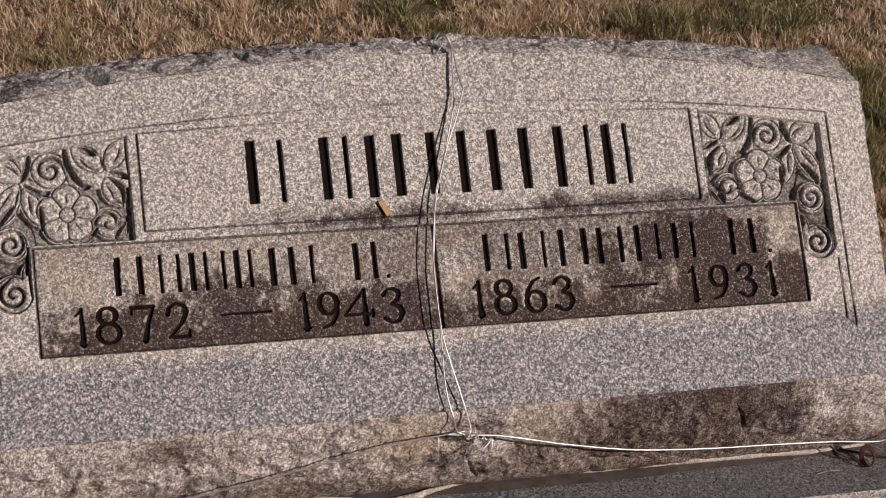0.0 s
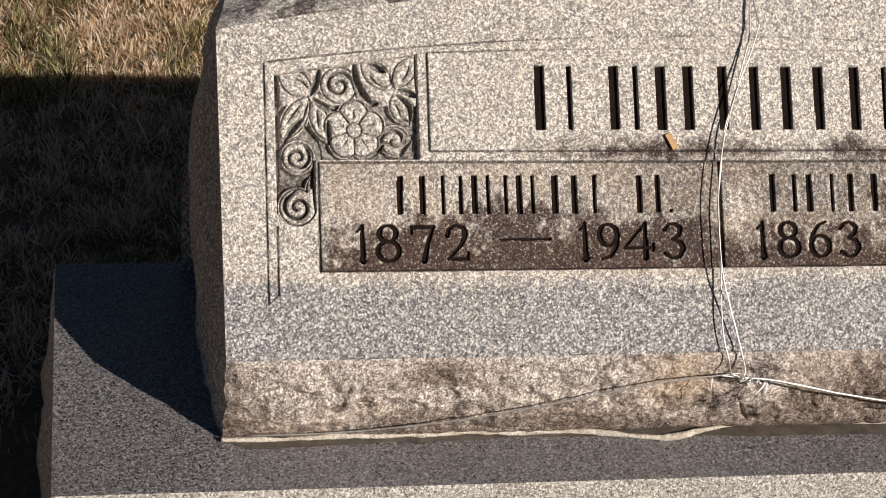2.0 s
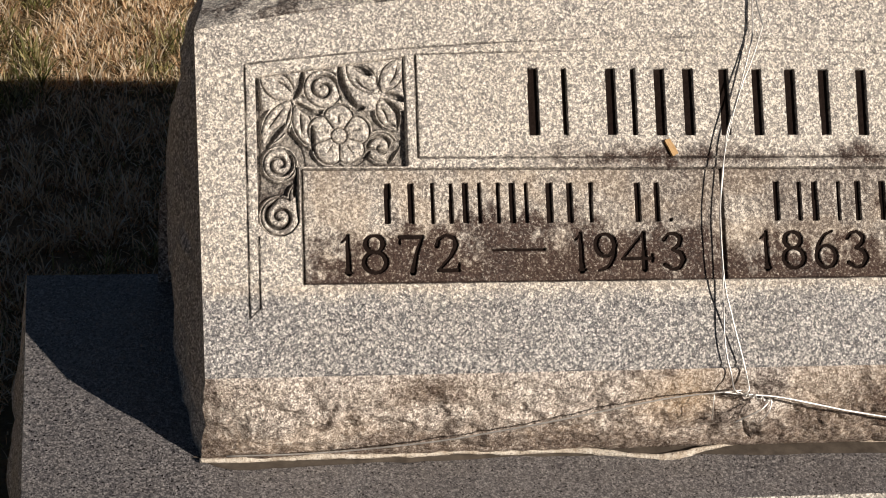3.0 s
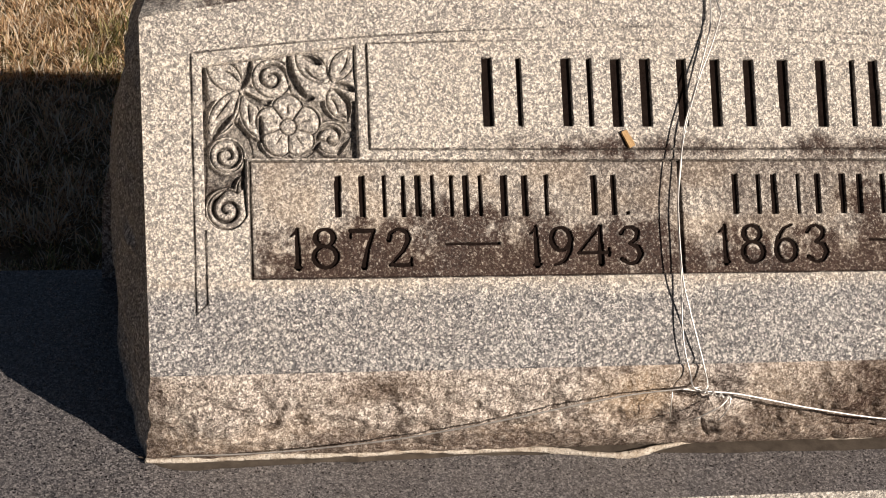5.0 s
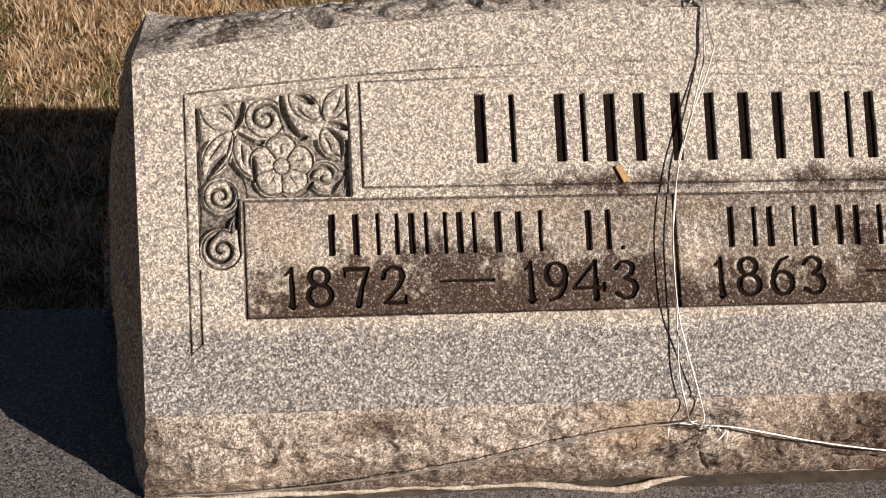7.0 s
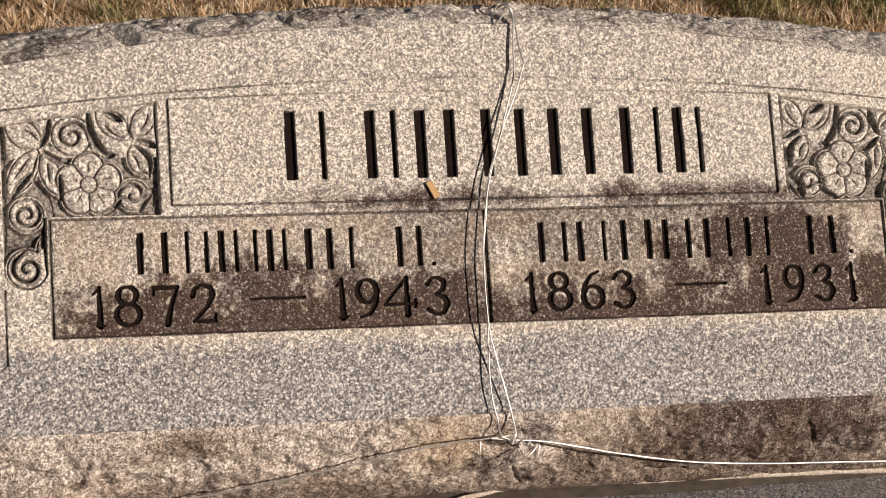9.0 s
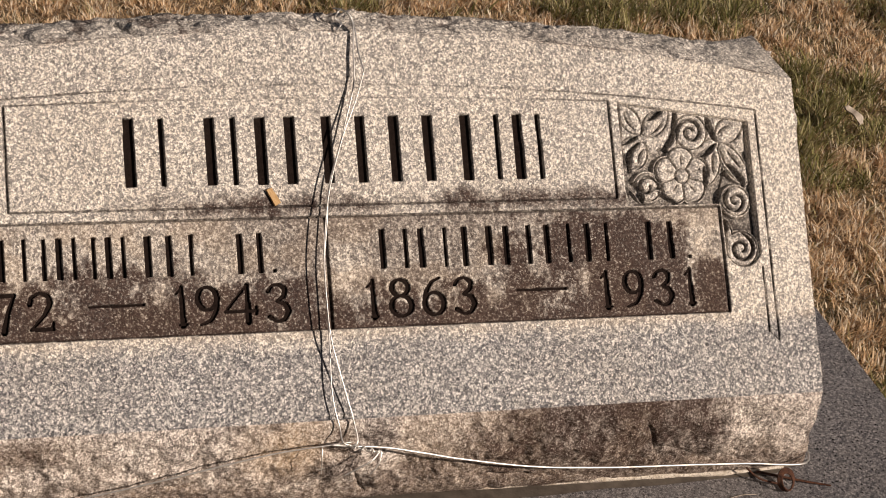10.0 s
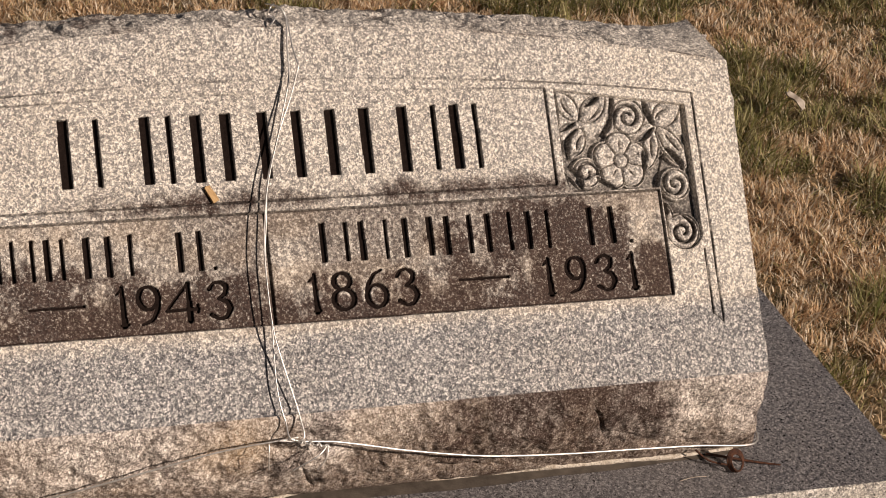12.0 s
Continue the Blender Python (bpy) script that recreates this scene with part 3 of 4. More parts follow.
def ragged(z):
    """How far the chipped upright corners of the nose stray sideways."""
    low = np.clip((z - BASE_TOP) / (on_face(0, LIP).z - BASE_TOP), 0, 1)
    return 0.011 * (cloud(z, 0 * z + 0.3, 0.022, 4, 2, 0.6) - 0.5) * np.sin(low * math.pi) ** 0.5


def nose_mesh():
    """The rough band along the foot of the front."""
    s, h = np.meshgrid(np.linspace(-1, 1, 640), np.linspace(0, 1, 80))
    lip, x = on_face(0, LIP), s * 0.4555
    y = lip.y + (0.104 - lip.y) * h
    z = lip.z + (BASE_TOP + 0.001 - lip.z) * h
    rough = np.sin(np.clip(h, 0, 1) * math.pi) ** 0.5
    rough *= np.sin(np.clip((1 - np.abs(s)) * 14, 0, math.pi / 2)) ** 0.7
    out = (0.001 + 0.017 * facets(x, z, 0.05, 2) + 0.006 * facets(x, z, 0.016, 4) + 0.004 * cloud(x, z, 0.006, 3, 1)) * rough
    for x0, h0, x1, h1 in ((-0.430, 0.80, -0.392, 0.40), (-0.345, 0.30, -0.352, 0.48), (-0.118, 0.12, -0.128, 0.30), (-0.062, 0.20, -0.070, 0.36), (0.012, 0.50, 0.030, 0.86), (0.285, 0.25, 0.30, 0.55), (0.14, 0.75, 0.20, 0.82), (-0.25, 0.86, -0.17, 0.90)):
        along = np.clip(((x - x0) * (x1 - x0) + 0.01 * (h - h0) * (h1 - h0)) / ((x1 - x0) ** 2 + 0.01 * (h1 - h0) ** 2), 0, 1)
        gap = np.hypot(x - x0 - (x1 - x0) * along + 0.004 * (cloud(x, z, 0.01, 2, 6) - 0.5), 0.1 * (h - h0 - (h1 - h0) * along))
        out -= 0.0045 * (1 - smooth(gap, 0, 0.0024)) * rough
    x = x + np.sign(s) * ragged(z) * np.clip((np.abs(s) - 0.97) / 0.03, 0, 1)
    x = x + np.where(s > 0, 0.011, 0.0) * s * np.clip(np.abs(s) - 0.90, 0, 1) / 0.10 * h
    blot, fine = cloud(x, z, 0.05, 5, 3, 0.62), cloud(x, z, 0.008, 3, 6)
    dark = smooth(x + (blot - 0.5) * 0.10, 0.05, 0.18) * (1 - smooth(x + (blot - 0.5) * 0.05, 0.345, 0.382))
    dark *= 0.80 + 0.20 * smooth(1 - h + (blot - 0.5), 0.2, 0.6)
    # darker and browner towards the foot, with one blotch near the left
    tinge = smooth(h + (blot - 0.5) * 1.1, 0.22, 0.92) * 0.64
    tinge = np.maximum(tinge, 0.75 * np.exp(-((x + 0.265) / 0.045) ** 2 - ((h - 0.22) / 0.22) ** 2) * smooth(blot, 0.35, 0.6))
    scab = 0.4 * smooth(cloud(x, z, 0.035, 4, 5, 0.6), 0.54, 0.68)
    stain = np.clip(np.maximum(np.maximum(0.66 * dark, 0.74 * tinge), scab) * (0.75 + 0.3 * smooth(fine, 0.3, 0.65)), 0, 0.9)
    rust = 1.0 * np.exp(-((x + 0.045) / 0.032) ** 2 - ((h - 0.30) / 0.42) ** 2) * (0.55 + 0.45 * smooth(blot, 0.3, 0.55))
    rust = np.maximum(rust, 0.14 * smooth(cloud(x, z, 0.04, 3, 7), 0.5, 0.72))
    rust = np.maximum(rust, np.clip(0.5 * tinge + 0.10 * dark + 0.24 * smooth(cloud(x, z, 0.07, 3, 0), 0.5, 0.62), 0, 0.40))
    return grid_mesh("nose", np.stack([x, y - out, z], 2), ROUGH_GRANITE, {"stain": stain, "rust": rust, "finish": 0 * x + 0.28, "cut": 0 * x}, flip=True)


def front_line(h, sign):
    """The front corner line of a side, from the foot (0) to the top (1)."""
    lip, top = on_face(0, LIP), on_face(0, top_edge(0.459))
    low = np.clip(h / 0.28, 0, 1)
    high = np.clip((h - 0.28) / 0.72, 0, 1)
    y = 0.104 + (lip.y - 0.104) * low + (top.y - lip.y) * high
    z = BASE_TOP + (lip.z - BASE_TOP) * low + (top.z - lip.z) * high
    x = sign * (0.4555 + (0.011 if sign > 0 else 0.0) * (1 - low) + 0.0036 * high)
    return x + sign * np.where(h < 0.28, ragged(z), 0), y, z


def side_mesh(name, sign, layer):
    s, h = np.meshgrid(np.linspace(0, 1, 120), np.linspace(0, 1, 160))
    x, y, z = front_line(h, sign)
    back_z = BASE_TOP + (on_face(0, top_edge(0.459)).z - BASE_TOP) * h
    yy = y + (BACK_Y - y) * s
    zz = z + (back_z - z) * s
    depth = (0.009 + (0.013 if sign > 0 else 0.009) * np.sin(np.clip(h, 0, 1) * math.pi)) * smooth(s, 0, 0.45)
    depth += 0.013 * facets(yy, zz, 0.06, layer) * np.clip(s * 12, 0, 1) * np.clip((1 - h) * 12, 0.2, 1)
    depth = depth * np.clip((1 - h) * 9, 0, 1) ** 0.5
    xx = x + sign * depth
    if sign < 0:
        xx = xx + 0.018 * s * np.clip((h - 0.30) / 0.70, 0, 1)
    zero = 0 * s
    return grid_mesh(name, np.stack([xx, yy, zz], 2), GRANITE, {"stain": 0.12 * smooth(cloud(yy, zz, 0.04, 4), 0.45, 0.7), "rust": zero, "finish": zero + 0.3, "cut": zero}, flip=sign > 0)


def top_mesh():
    s, u = np.meshgrid(np.linspace(0, 1, 60), np.linspace(-0.4591, 0.4591, 620))
    v = top_edge(u)
    y = v * math.sin(SLANT)
    z = BASE_TOP + v * math.cos(SLANT)
    ends = np.clip((0.4591 - np.abs(u)) / 0.055, 0, 1) ** 0.7
    rise = np.sin(np.clip(s * 1.05, 0, 1) * math.pi) ** 0.7
    deep = y + s * 0.08
    chips = 0.6 * facets(u, deep, 0.045, 1) + 0.4 * facets(u + 0.01, deep, 0.018, 3)
    zz = z + rise * ends * (-0.001 + 0.013 * chips + 0.004 * cloud(u, s * 0.08, 0.008, 3, 3)) - 0.016 * s * s * ends
    for u0, wide, low in ((-0.308, 0.012, 0.013), (-0.163, 0.006, 0.009), (-0.106, 0.005, 0.006), (-0.252, 0.004, 0.006), (0.02, 0.006, 0.005), (0.115, 0.005, 0.005), (0.21, 0.008, 0.007), (0.33, 0.006, 0.006)):
        bent = u0 + 0.02 * (cloud(deep, 0 * s + u0, 0.03, 2, 4) - 0.5) - 0.05 * (s - 0.3)
        zz = zz - low * np.clip(1 - np.abs(u - bent) / wide, 0, 1) * np.sin(np.clip(s * 1.6, 0, 1) * math.pi) ** 0.5
    yy = y + (BACK_Y + 0.006 - y) * s - 0.004 * rise * (cloud(u, s * 0.05, 0.02, 3, 2) - 0.5)
    xx = u + 0.018 * s * smooth(-u, 0.36, 0.459)
    lichen = 0.50 * smooth(cloud(u, s * 0.08, 0.025, 5, 2, 0.65), 0.50, 0.64) * (1 - 0.7 * smooth(u, 0.15, 0.3))
    lichen = np.maximum(lichen, 0.5 * (1 - smooth(s, 0.0, 0.05)) * smooth(cloud(u, s, 0.02, 3, 6), 0.4, 0.55))
    zero = 0 * s
    return grid_mesh("top", np.stack([xx, yy, zz], 2), GRANITE, {"stain": lichen, "rust": zero, "finish": zero + 0.70, "cut": zero}, flip=True)


def back_mesh():
    s, h = np.meshgrid(np.linspace(-1, 1, 160), np.linspace(0, 1, 60))
    u = s * 0.4595
    top = BASE_TOP + top_edge(u) * math.cos(SLANT) - 0.015
    z = BASE_TOP + (top - BASE_TOP) * h
    y = BACK_Y + 0.012 * facets(u, z, 0.08, 5) * np.sin(h * math.pi) ** 0.5
    zero = 0 * s
    return grid_mesh("back", np.stack([s * 0.482 + 0.040 * np.clip(-s, 0, 1) ** 6 * np.clip((h - 0.30) / 0.70, 0, 1), y, z], 2), ROUGH_GRANITE, {"stain": zero, "rust": zero, "finish": zero, "cut": zero}, flip=True)


under(new("nose", nose_mesh()), stone)
under(new("side", side_mesh("side", -1, 2)), stone)
under(new("side", side_mesh("side", 1, 4)), stone)
under(new("top", top_mesh()), stone)
under(new("back", back_mesh()), stone)

# ---- carved flower corners ----
CENTRE = (-0.338, 0.338)

# In millimetres from the flower's centre, for the corner at low x. Hollows between the leaves: both ends, half width, bend.
HOLLOWS = ((14.3, 61.0, 29.1, 53.2, 2.4, 0.0), (58.3, 30.5, 41.0, 37.3, 2.2, 0.0), (39.7, 31.5, 50.6, 5.0, 1.8, 0.2), (57.0, -1.7, 41.0, -24.0, 3.4, -0.1),
           (1.3, 61.3, 19.0, 21.1, 2.5, -0.12), (22.0, 24.3, 11.0, 23.0, 1.8, 0.0), (-29.8, 56.0, -37.8, 32.3, 2.2, 0.05), (-15.6, 18.5, -36.0, 28.6, 2.3, 0.1),
           (-44.1, 4.5, -29.0, -30.0, 3.8, 0.05), (-46.3, 10.0, -62.5, -11.0, 2.2, -0.05), (-35.0, -30.0, -39.4, -52.0, 2.0, 0.0), (-23.2, 8.0, -22.4, -13.0, 1.3, 0.0),
           (25.5, -14.0, 6.9, -26.0, 2.2, 0.1), (57.4, 4.5, 52.0, -20.5, 1.5, 0.0))
EDGES = ((-69.6, 58.0, -69.0, -14.0, 3.0, 0.0), (-68.6, 0.0, -71.2, -68.0, 3.4, 0.0), (57.6, 68.5, 58.0, 34.0, 1.3, 0.0), (-36.6, -28.0, -36.0, -72.0, 1.3, 0.0))
VEINS = ((51.5, 60.4, 44.0, 45.0, 0.9, 0.1), (15.3, 50.2, 28.5, 39.0, 0.9, -0.1), (36.1, 25.0, 42.2, 12.0, 1.0, 0.1), (-51.8, 46.9, -40.1, 37.8, 0.9, 0.1), (-47.5, 23.0, -60.2, 5.8, 0.9, 0.0),
         (-32.8, 19.5, -31.6, 2.0, 1.0, 0.0), (38.0, 37.6, 33.8, 53.7, 1.0, 0.1), (-40.4, 25.5, -45.3, 9.0, 1.0, 0.0), (50.8, 6.0, 38.0, 8.0, 1.1, -0.2), (-37.0, 33.5, -27.0, 31.5, 0.9, 0.2))
# leaves: base, tip, half width
LEAVES = ((37.9, 39.3, 55.8, 66.7, 9.0), (34.8, 38.2, 8.8, 61.6, 10.0), (36.0, 32.0, 48.4, 6.3, 9.0), (-37.8, 32.1, -65.2, 53.6, 11.0),
          (-40.9, 29.9, -64.1, -7.7, 10.0), (-36.2, 26.9, -25.3, -8.5, 8.0), (-39.7, -43.8, -39.9, -66.0, 4.0))
# scrolls: middle, first radius, first angle, turns, stem, reach of the scroll
SCROLLS = ((-12.6, 41.0, 12.6, 10, 1.38, (3.2, 27.0), 19), (-51.2, -24.6, 11.4, 40, -1.32, (-47.5, -10.5), 16),
           (-51.8, -69.4, 12.6, 140, 1.30, (-45.0, -46.0), 19), (35.6, -9.8, 11.5, 185, -1.05, (45.0, -14.5), 15))


def lens(x, y, x0, y0, x1, y1, half, bend):
    """How far inside a pointed, bent lens a point lies."""
    long = math.hypot(x1 - x0, y1 - y0)
    cx, cy = (x1 - x0) / long, (y1 - y0) / long
    t = np.clip(((x - x0) * cx + (y - y0) * cy) / long, 0, 1)
    off = (y - y0) * cx - (x - x0) * cy - bend * long * np.sin(t * math.pi)
    past = np.maximum(np.abs((x - x0) * cx + (y - y0) * cy - long / 2) - long / 2, 0)
    return half * np.sin(t * math.pi) ** 0.6 - np.hypot(off, past)


def spiral(cx, cy, start, angle, turns, stem, reach):
    """The middle line of a scroll's cut: a stem that runs into a closing spiral."""
    way = 1 if turns > 0 else -1
    sx, sy = cx + start * math.cos(radians(angle)), cy + start * math.sin(radians(angle))
    line = [(stem[0] + (sx - stem[0]) * t, stem[1] + (sy - stem[1]) * t, 0.5 + t) for t in np.linspace(0, 1, 24)]
    for t in np.linspace(0, 1, 150):
        r, a = start * (1 - 0.78 * t), radians(angle) + way * 2 * math.pi * abs(turns) * t
        line.append((cx + r * math.cos(a), cy + r * math.sin(a), 1.75 - 0.45 * t))
    return line


def carving():
    """The carved corner as a fine relief in metres, and the piece that each point belongs to."""
    x, y = np.meshgrid(np.arange(-71.6, 59.6, 0.5), np.arange(-87.6, 70.8, 0.5))
    r, way = np.hypot(x, y), np.arctan2(y, x)
    deep = np.zeros(x.shape)

    def sink(inside, most, slope):
        np.maximum(deep, np.clip(inside * slope, 0, most) + 1.1 * smooth(inside, -3.0, 0.0), out=deep)

    for spec in HOLLOWS + EDGES:
        sink(lens(x, y, *spec) + 1.4 + 0.5 * (cloud(x, y, 3.0, 2, 1) - 0.5), 8.0, 4.0)
    for spec in VEINS:
        vein = lens(x, y, *spec)
        sink(vein + 0.35, 3.6, 3.5)
        deep += 0.8 * np.exp(-(np.minimum(vein, 0) / 2.4) ** 2)
    for spec in SCROLLS:
        away = np.full(x.shape, -9.0)
        for px, py, half in spiral(*spec):
            np.maximum(away, 1.3 * half - np.hypot(x - px, y - py), out=away)
        sink(away, 6.5, 3.6)
    # the flower: five petals with cut outlines, veins and a round middle
    turn = way - radians(90)
    rim = 20.0 + 6.2 * np.abs(np.cos(2.5 * turn)) ** 0.7
    sink(1.5 - np.abs(r - rim - 0.9), 5.0, 3.4)
    between = r * np.abs(np.cos(2.5 * turn)) / 2.5
    sink(np.where((r > 6) & (r < rim), 1.15 - between, -9), 4.0, 3.4)
    along = r * np.abs(np.sin(2.5 * turn)) / 2.5
    sink(np.where((np.cos(2.5 * turn) ** 2 > 0.5) & (r > 10) & (r < 19), 0.75 * np.sin(np.clip((r - 10) / 9, 0, 1) * math.pi) ** 0.5 - along + 0.2, -9), 3.0, 3.2)
    sink(1.2 - np.abs(r - 6.8), 3.4, 3.0)
    deep += np.where(r < rim, 0.5 * np.exp(-((r - 9) / 5) ** 2), 0) + 0.5 * (cloud(x, y, 2.6, 3, 3) - 0.5)

    # outlines of leaves, scrolls and the sunk corner itself
    shape = rim + 0.9 - r
    for x0, y0, x1, y1, half in LEAVES:
        shape = np.maximum(shape, lens(x, y, x0, y0, x1, y1, half, 0.0))
    for spec in SCROLLS:
        shape = np.maximum(shape, 0.85 * spec[6] - np.hypot(x - spec[0], y - spec[1]))
    sink(1.1 - np.abs(shape), 4.2, 3.6)
    sink(np.where(y < 22, -shape - 1.2, -9), 6.0, 2.6)
    sink(1.3 - np.abs(1000 * sunk_by(np.abs(x * 0.001 + CENTRE[0]), y * 0.001 + CENTRE[1]) - 0.6), 4.5, 3.4)

    owner = np.zeros(x.shape, int)
    best = np.zeros(x.shape)
    for k, (x0, y0, x1, y1, half) in enumerate(LEAVES):
        d = lens(x, y, x0, y0, x1, y1, half, 0.0)
        owner = np.where((d > best) & (deep < 3.5), 1 + k, owner)
        best = np.maximum(best, d)
    for k, spec in enumerate(SCROLLS):
        d = spec[6] - np.hypot(x - spec[0], y - spec[1])
        owner = np.where((d > best) & (deep < 3.5), 20 + k, owner)
        best = np.maximum(best, d)
    owner = np.where(r < rim + 0.6, 40 + np.floor((np.degrees(turn) + 36) / 72).astype(int) % 5, owner)
    owner = np.where(r < 6.6, 50, owner)
    return x * 0.001 + CENTRE[0], y * 0.001 + CENTRE[1], -deep * 0.001, owner


def split_relief(sign):
    """One mesh for each piece of the carved corner; together they close without gaps."""
    u, v, w, owner = carving()
    sunk = sunk_by(np.abs(u), v)
    w = np.where(sunk < 0.0, np.minimum(w - 0.0004, -0.0006), w - 0.0004)
    # shade painted in by depth, plus blotches of dirt in the lower part
    dirt_and_shade = np.clip(0.22 * smooth(-w, 0.002, 0.006) + 0.30 * smooth(cloud(u, v, 0.03, 4, 5), 0.5, 0.7) * smooth(-v, -0.335, -0.305), 0, 0.6)
    index = np.arange(u.size).reshape(u.shape)
    quads = np.stack([index[:-1, :-1], index[:-1, 1:], index[1:, 1:], index[1:, :-1]], 2)
    shown = sunk[:-1, :-1] > -0.0012
    points = np.stack([sign * u, v, w], 2).reshape(-1, 3)
    pieces = []
    for k in np.unique(owner):
        q = quads[(owner[:-1, :-1] == k) & shown]
        if not len(q):
            continue
        used, place = np.unique(q, return_inverse=True)
        place = place.reshape(-1, 4)
        name = "carved_ground" if k == 0 else "leaf" if k < 20 else "scroll" if k < 40 else "flower_petal" if k < 50 else "flower_boss"
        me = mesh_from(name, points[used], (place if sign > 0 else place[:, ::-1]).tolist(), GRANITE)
        # cut here is the shadow of the deeper carving, put into the colour
        for key, values in (("finish", 0 * u + 0.74), ("stain", dirt_and_shade), ("rust", 0 * u), ("cut", 0.55 * smooth(-w, 0.0024, 0.0052))):
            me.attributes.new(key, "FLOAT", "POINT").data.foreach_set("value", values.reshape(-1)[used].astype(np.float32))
        pieces.append((name, me))
    return sorted(pieces, key=lambda item: item[0])


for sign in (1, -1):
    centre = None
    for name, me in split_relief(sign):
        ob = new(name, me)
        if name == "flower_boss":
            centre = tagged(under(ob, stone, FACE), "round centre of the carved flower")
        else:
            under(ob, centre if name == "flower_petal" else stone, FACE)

# ---- mortar between the stones ----
mortar = thing("mortar_joint", (0, 0.1, BASE_TOP), "cracked pale setting mortar squeezed out under the gravestone", "mortar")
under(new("bead", tube("bead", [(-0.457, 0.101, 0.202), (-0.35, 0.100, 0.203), (-0.23, 0.101, 0.203), (-0.13, 0.099, 0.203), (-0.05, 0.089, 0.202), (-0.012, 0.096, 0.204), (0.03, 0.104, 0.205)],
                           [0.0020, 0.0022, 0.0024, 0.0022, 0.0030, 0.0024, 0.0012], MORTAR, 9, 30, 0.9)), mortar)
under(new("bead", tube("bead", [(0.02, 0.110, 0.202), (0.10, 0.107, 0.202), (0.16, 0.104, 0.203), (0.27, 0.103, 0.203), (0.38, 0.100, 0.202), (0.445, 0.103, 0.202)],
                           [0.0014, 0.0018, 0.0022, 0.0022, 0.0022, 0.0014], MORTAR, 9, 30, 0.9)), mortar)


def smear_mesh():
    x, s = np.meshgrid(np.linspace(-0.462, 0.462, 240), np.linspace(0, 1, 6))
    out = 0.006 + 0.009 * cloud(x, 0 * x, 0.06, 3, 2) + 0.004 * np.sin(x * 9)
    ends = np.sin(np.clip((0.462 - np.abs(x)) * 40, 0, math.pi / 2))
    y = 0.108 - (0.006 + out) * s * ends
    z = BASE_TOP + 0.0012 * (1 - s ** 2) + 0.0004
    return grid_mesh("smear", np.stack([x, y, z], 2), SMEAR, flip=True)


tagged(under(new("smear", smear_mesh()), mortar), "thin brown oily smear")

# ---- wires ----
wire = thing("tie_wire", (0, 0.09, 0.29), "thin dull steel wire tied around the gravestone", "wire")


def off_face(u, v, w):
    return tuple(on_face(u, v, w))


CLOSE = ((0.0240, 0.4980, -0.012), (0.0290, 0.4900, 0.003), (0.0345, 0.4794, 0.004), (0.0324, 0.4534, 0.006), (0.0302, 0.4242, 0.007), (0.0195, 0.3884, 0.007), (0.0125, 0.3670, 0.007),
         (0.0015, 0.3353, 0.007), (-0.0036, 0.3005, 0.007), (-0.0084, 0.2638, 0.007), (-0.0089, 0.2080, 0.0075), (-0.0105, 0.1660, 0.008), (-0.0092, 0.1441, 0.007), (-0.0053, 0.1265, 0.005))
SLACK = ((0.0220, 0.4980, -0.012), (0.0290, 0.4905, 0.004), (0.0353, 0.4794, 0.004), (0.0360, 0.4529, 0.009), (0.0380, 0.4350, 0.014), (0.0370, 0.4300, 0.014), (0.0275, 0.4045, 0.014),
         (0.0151, 0.3764, 0.013), (0.0005, 0.3339, 0.014), (-0.0069, 0.2991, 0.015), (-0.0109, 0.2624, 0.016), (-0.0101, 0.2071, 0.015), (-0.0046, 0.1785, 0.012), (0.0013, 0.1544, 0.009), (0.0072, 0.1302, 0.006))
STRAND = [off_face(*p) for p in CLOSE] + [(-0.004, 0.071, 0.289), (0.004, 0.070, 0.285)]
SECOND = [off_face(*p) for p in SLACK] + [(0.009, 0.071, 0.288), (0.002, 0.070, 0.2845)]
under(new("strand", tube("strand", STRAND, 0.00075, WIRE, 6, 5)), wire)
under(new("strand", tube("strand", SECOND, 0.0007, WIRE, 6, 5)), wire)
under(new("wire_run", tube("wire_run", [(0.005, 0.074, 0.286), (-0.013, 0.073, 0.285), (-0.065, 0.074, 0.278), (-0.15, 0.074, 0.259), (-0.206, 0.077, 0.245), (-0.263, 0.081, 0.232), (-0.352, 0.088, 0.218), (-0.435, 0.094, 0.212)],
                              0.0007, WIRE, 6, 6)), wire)
under(new("wire_run", tube("wire_run", [(-0.013, 0.073, 0.285), (0.005, 0.072, 0.283), (0.035, 0.072, 0.2795), (0.070, 0.072, 0.271), (0.108, 0.073, 0.2605), (0.179, 0.075, 0.245), (0.256, 0.079, 0.235), (0.33, 0.080, 0.231), (0.394, 0.082, 0.226), (0.455, 0.083, 0.221), (0.47, 0.12, 0.218)],
                               0.0009, WIRE, 6, 6)), wire)
under(new("tail_end", tube("tail_end", [(-0.021, 0.072, 0.284), (-0.022, 0.066, 0.276), (-0.0215, 0.064, 0.262)], 0.0005, WIRE, 6, 5)), wire)
under(new("tail_end", tube("tail_end", [(0.030, 0.070, 0.278), (0.022, 0.064, 0.273), (0.010, 0.062, 0.267), (-0.002, 0.062, 0.260)], 0.0006, WIRE, 6, 5)), wire)
under(new("tail_end", tube("tail_end", [(0.031, 0.070, 0.279), (0.028, 0.063, 0.270), (0.020, 0.061, 0.259)], 0.0005, WIRE, 6, 5)), wire)
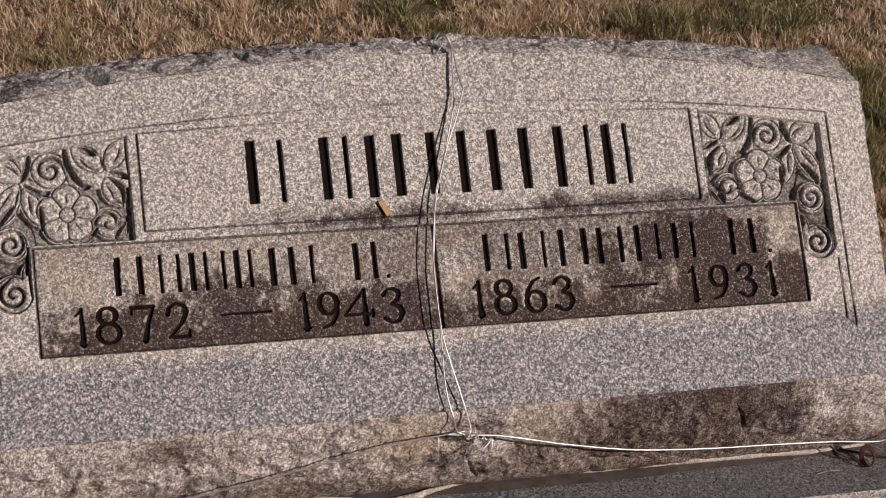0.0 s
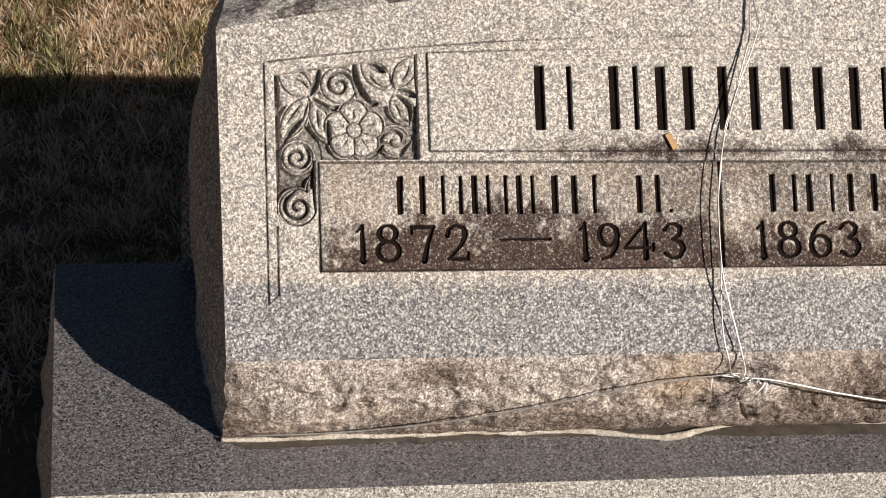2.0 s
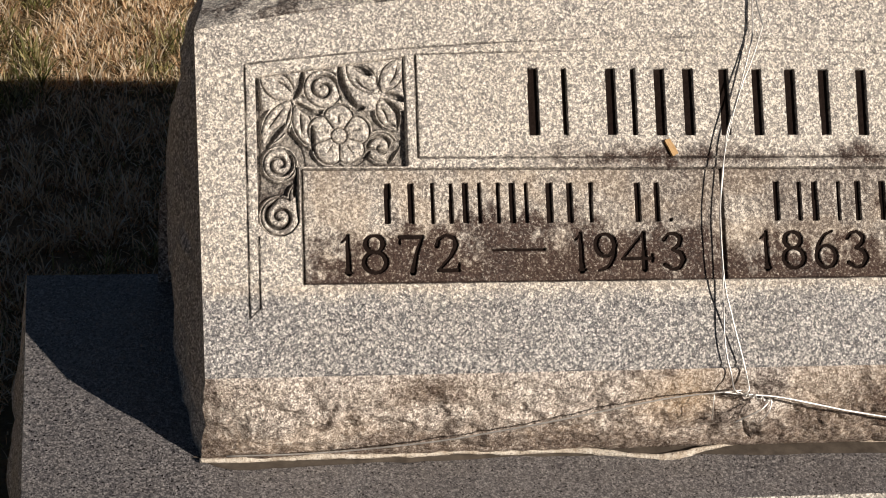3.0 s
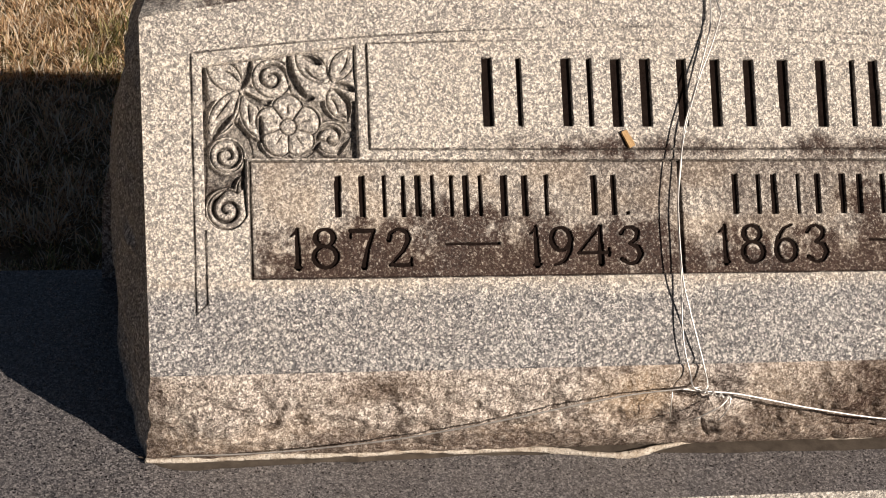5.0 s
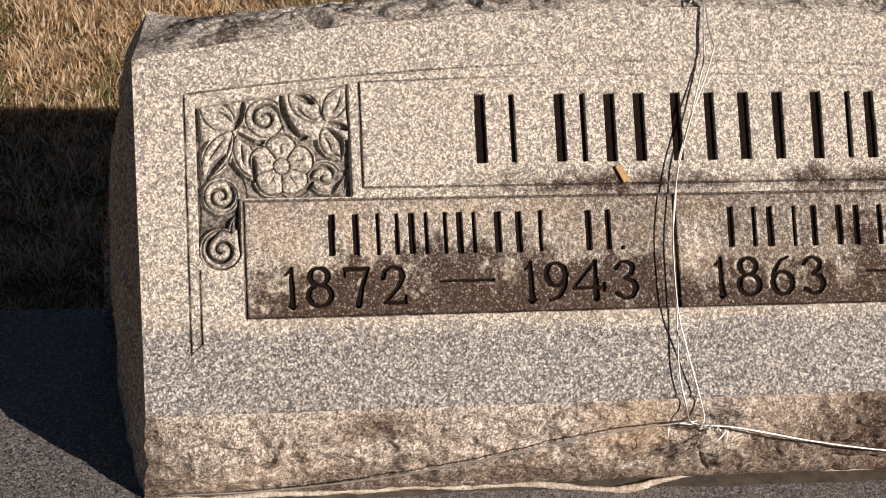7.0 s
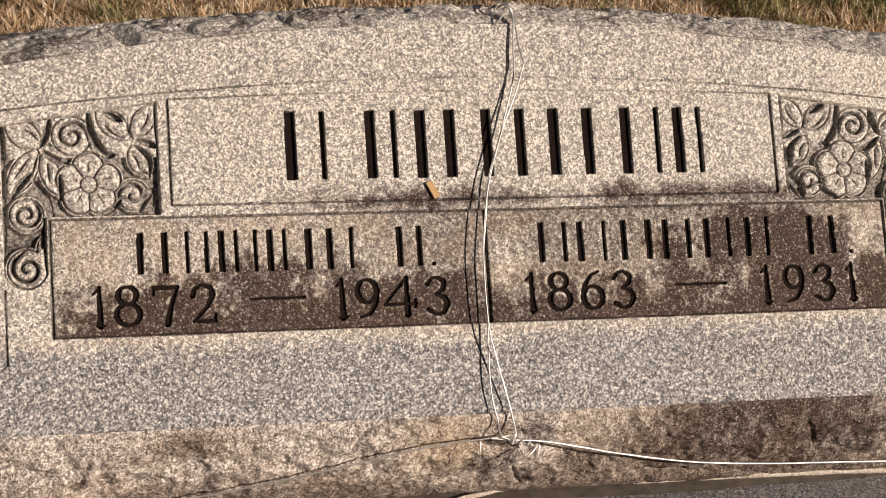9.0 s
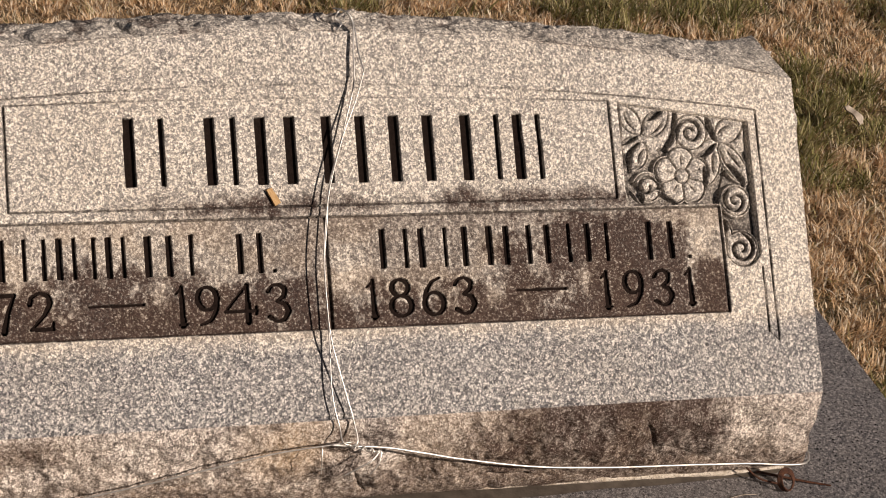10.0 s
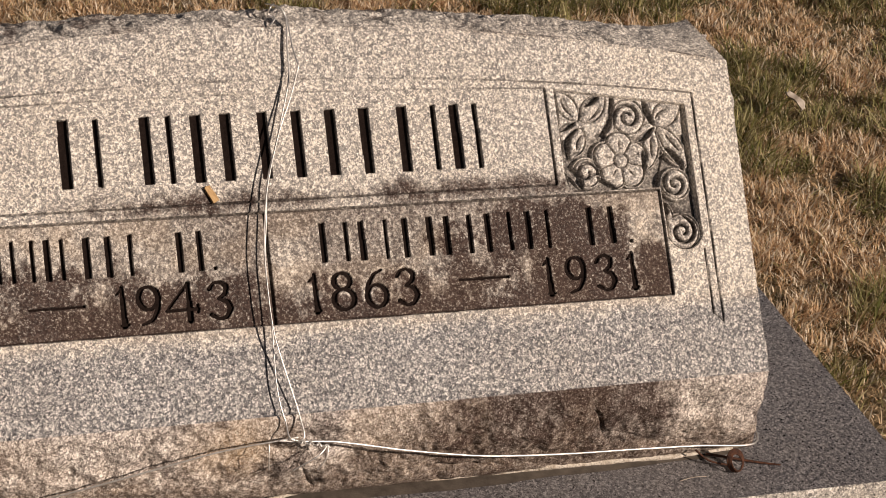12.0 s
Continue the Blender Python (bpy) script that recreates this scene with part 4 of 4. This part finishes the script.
under(new("twist", tube("twist", [(0.001 + 0.0024 * k, 0.0695 + 0.0015 * math.sin(k * 2.2), 0.2855 - 0.0007 * k + 0.0015 * math.cos(k * 2.2)) for k in range(14)], 0.0009, WIRE, 6, 6)), wire)
under(new("top_twist", tube("top_twist", [off_face(0.022 + 0.003 * math.cos(k * 1.9), 0.493 - 0.004 * k, 0.003 + 0.003 * math.sin(k * 1.9)) for k in range(6)], 0.0009, WIRE, 6, 6)), wire)

rust_wire = thing("rusty_wire_coil", (0.43, 0.09, 0.205), "small tangled coil of rusty iron wire on the base", "wire")
under(new("coil", tube("coil", [(0.432 + (0.009 - 0.00013 * k) * math.cos(k * 0.8), 0.073 + 0.006 * math.sin(k * 0.8) - 0.00012 * k, 0.2112 + (0.009 - 0.00013 * k) * math.sin(k * 0.8)) for k in range(32)], 0.0009, RUST, 6, 4)), rust_wire)
under(new("prong", tube("prong", [(0.412, 0.094, 0.206), (0.43, 0.088, 0.2045), (0.455, 0.078, 0.2035), (0.480, 0.070, 0.2025)], [0.0013, 0.0013, 0.0012, 0.0008], RUST, 6, 5)), rust_wire)
under(new("prong", tube("prong", [(0.398, 0.090, 0.215), (0.41, 0.082, 0.207), (0.43, 0.076, 0.2035)], 0.001, RUST, 6, 5)), rust_wire)

# ---- loose bits ----
def chip_mesh():
    bm = bmesh.new()
    bmesh.ops.create_cube(bm, size=1.0)
    bmesh.ops.scale(bm, vec=(0.0150, 0.0056, 0.0034), verts=bm.verts)
    bmesh.ops.subdivide_edges(bm, edges=bm.edges[:], cuts=3, use_grid_fill=True)
    for v in bm.verts:
        v.co += 0.0007 * noise.noise_vector(v.co * 260)
        v.co.y *= 1 + 8 * v.co.x
    me = bpy.data.meshes.new("wood_chip")
    bm.to_mesh(me)
    bm.free()
    me.materials.append(SPLINTER)
    return me


wood = new("wood_chip", chip_mesh())
wood.matrix_basis = FACE @ pose(-0.0475, 0.3265, 0.0018, 0, 0, -62)
tagged(wood, "small tan split wood chip resting on the stone face", "wood chip")


def dead_leaf_mesh():
    s, t = np.meshgrid(np.linspace(-1, 1, 9), np.linspace(0, 1, 13))
    half = 0.010 * np.sin(np.clip(t, 0.05, 0.95) * math.pi) ** 0.5 * (1 + 0.25 * np.sin(9 * t))
    x, y = s * half, (t - 0.5) * 0.034
    z = 0.006 * np.abs(s) + 0.003 * np.sin(t * 5)
    top = np.stack([x, y, z], 2)
    return grid_mesh("dead_leaf", top, LEAF)


dead = new("dead_leaf", dead_leaf_mesh())
dead.matrix_basis = pose(1.006, 1.018, LAWN + 0.036, 32, 8, 33)
dead.modifiers.new("thickness", "SOLIDIFY").thickness = 0.0006
tagged(dead, "small curled pale dead leaf lying in the grass", "leaf")
straw = new("straw", tube("straw", [(0.373, 0.064, 0.2015), (0.387, 0.066, 0.2025), (0.401, 0.0665, 0.2015)], 0.0004, LEAF, 6, 4))
tagged(straw, "short pale straw lying on the granite base", "straw")
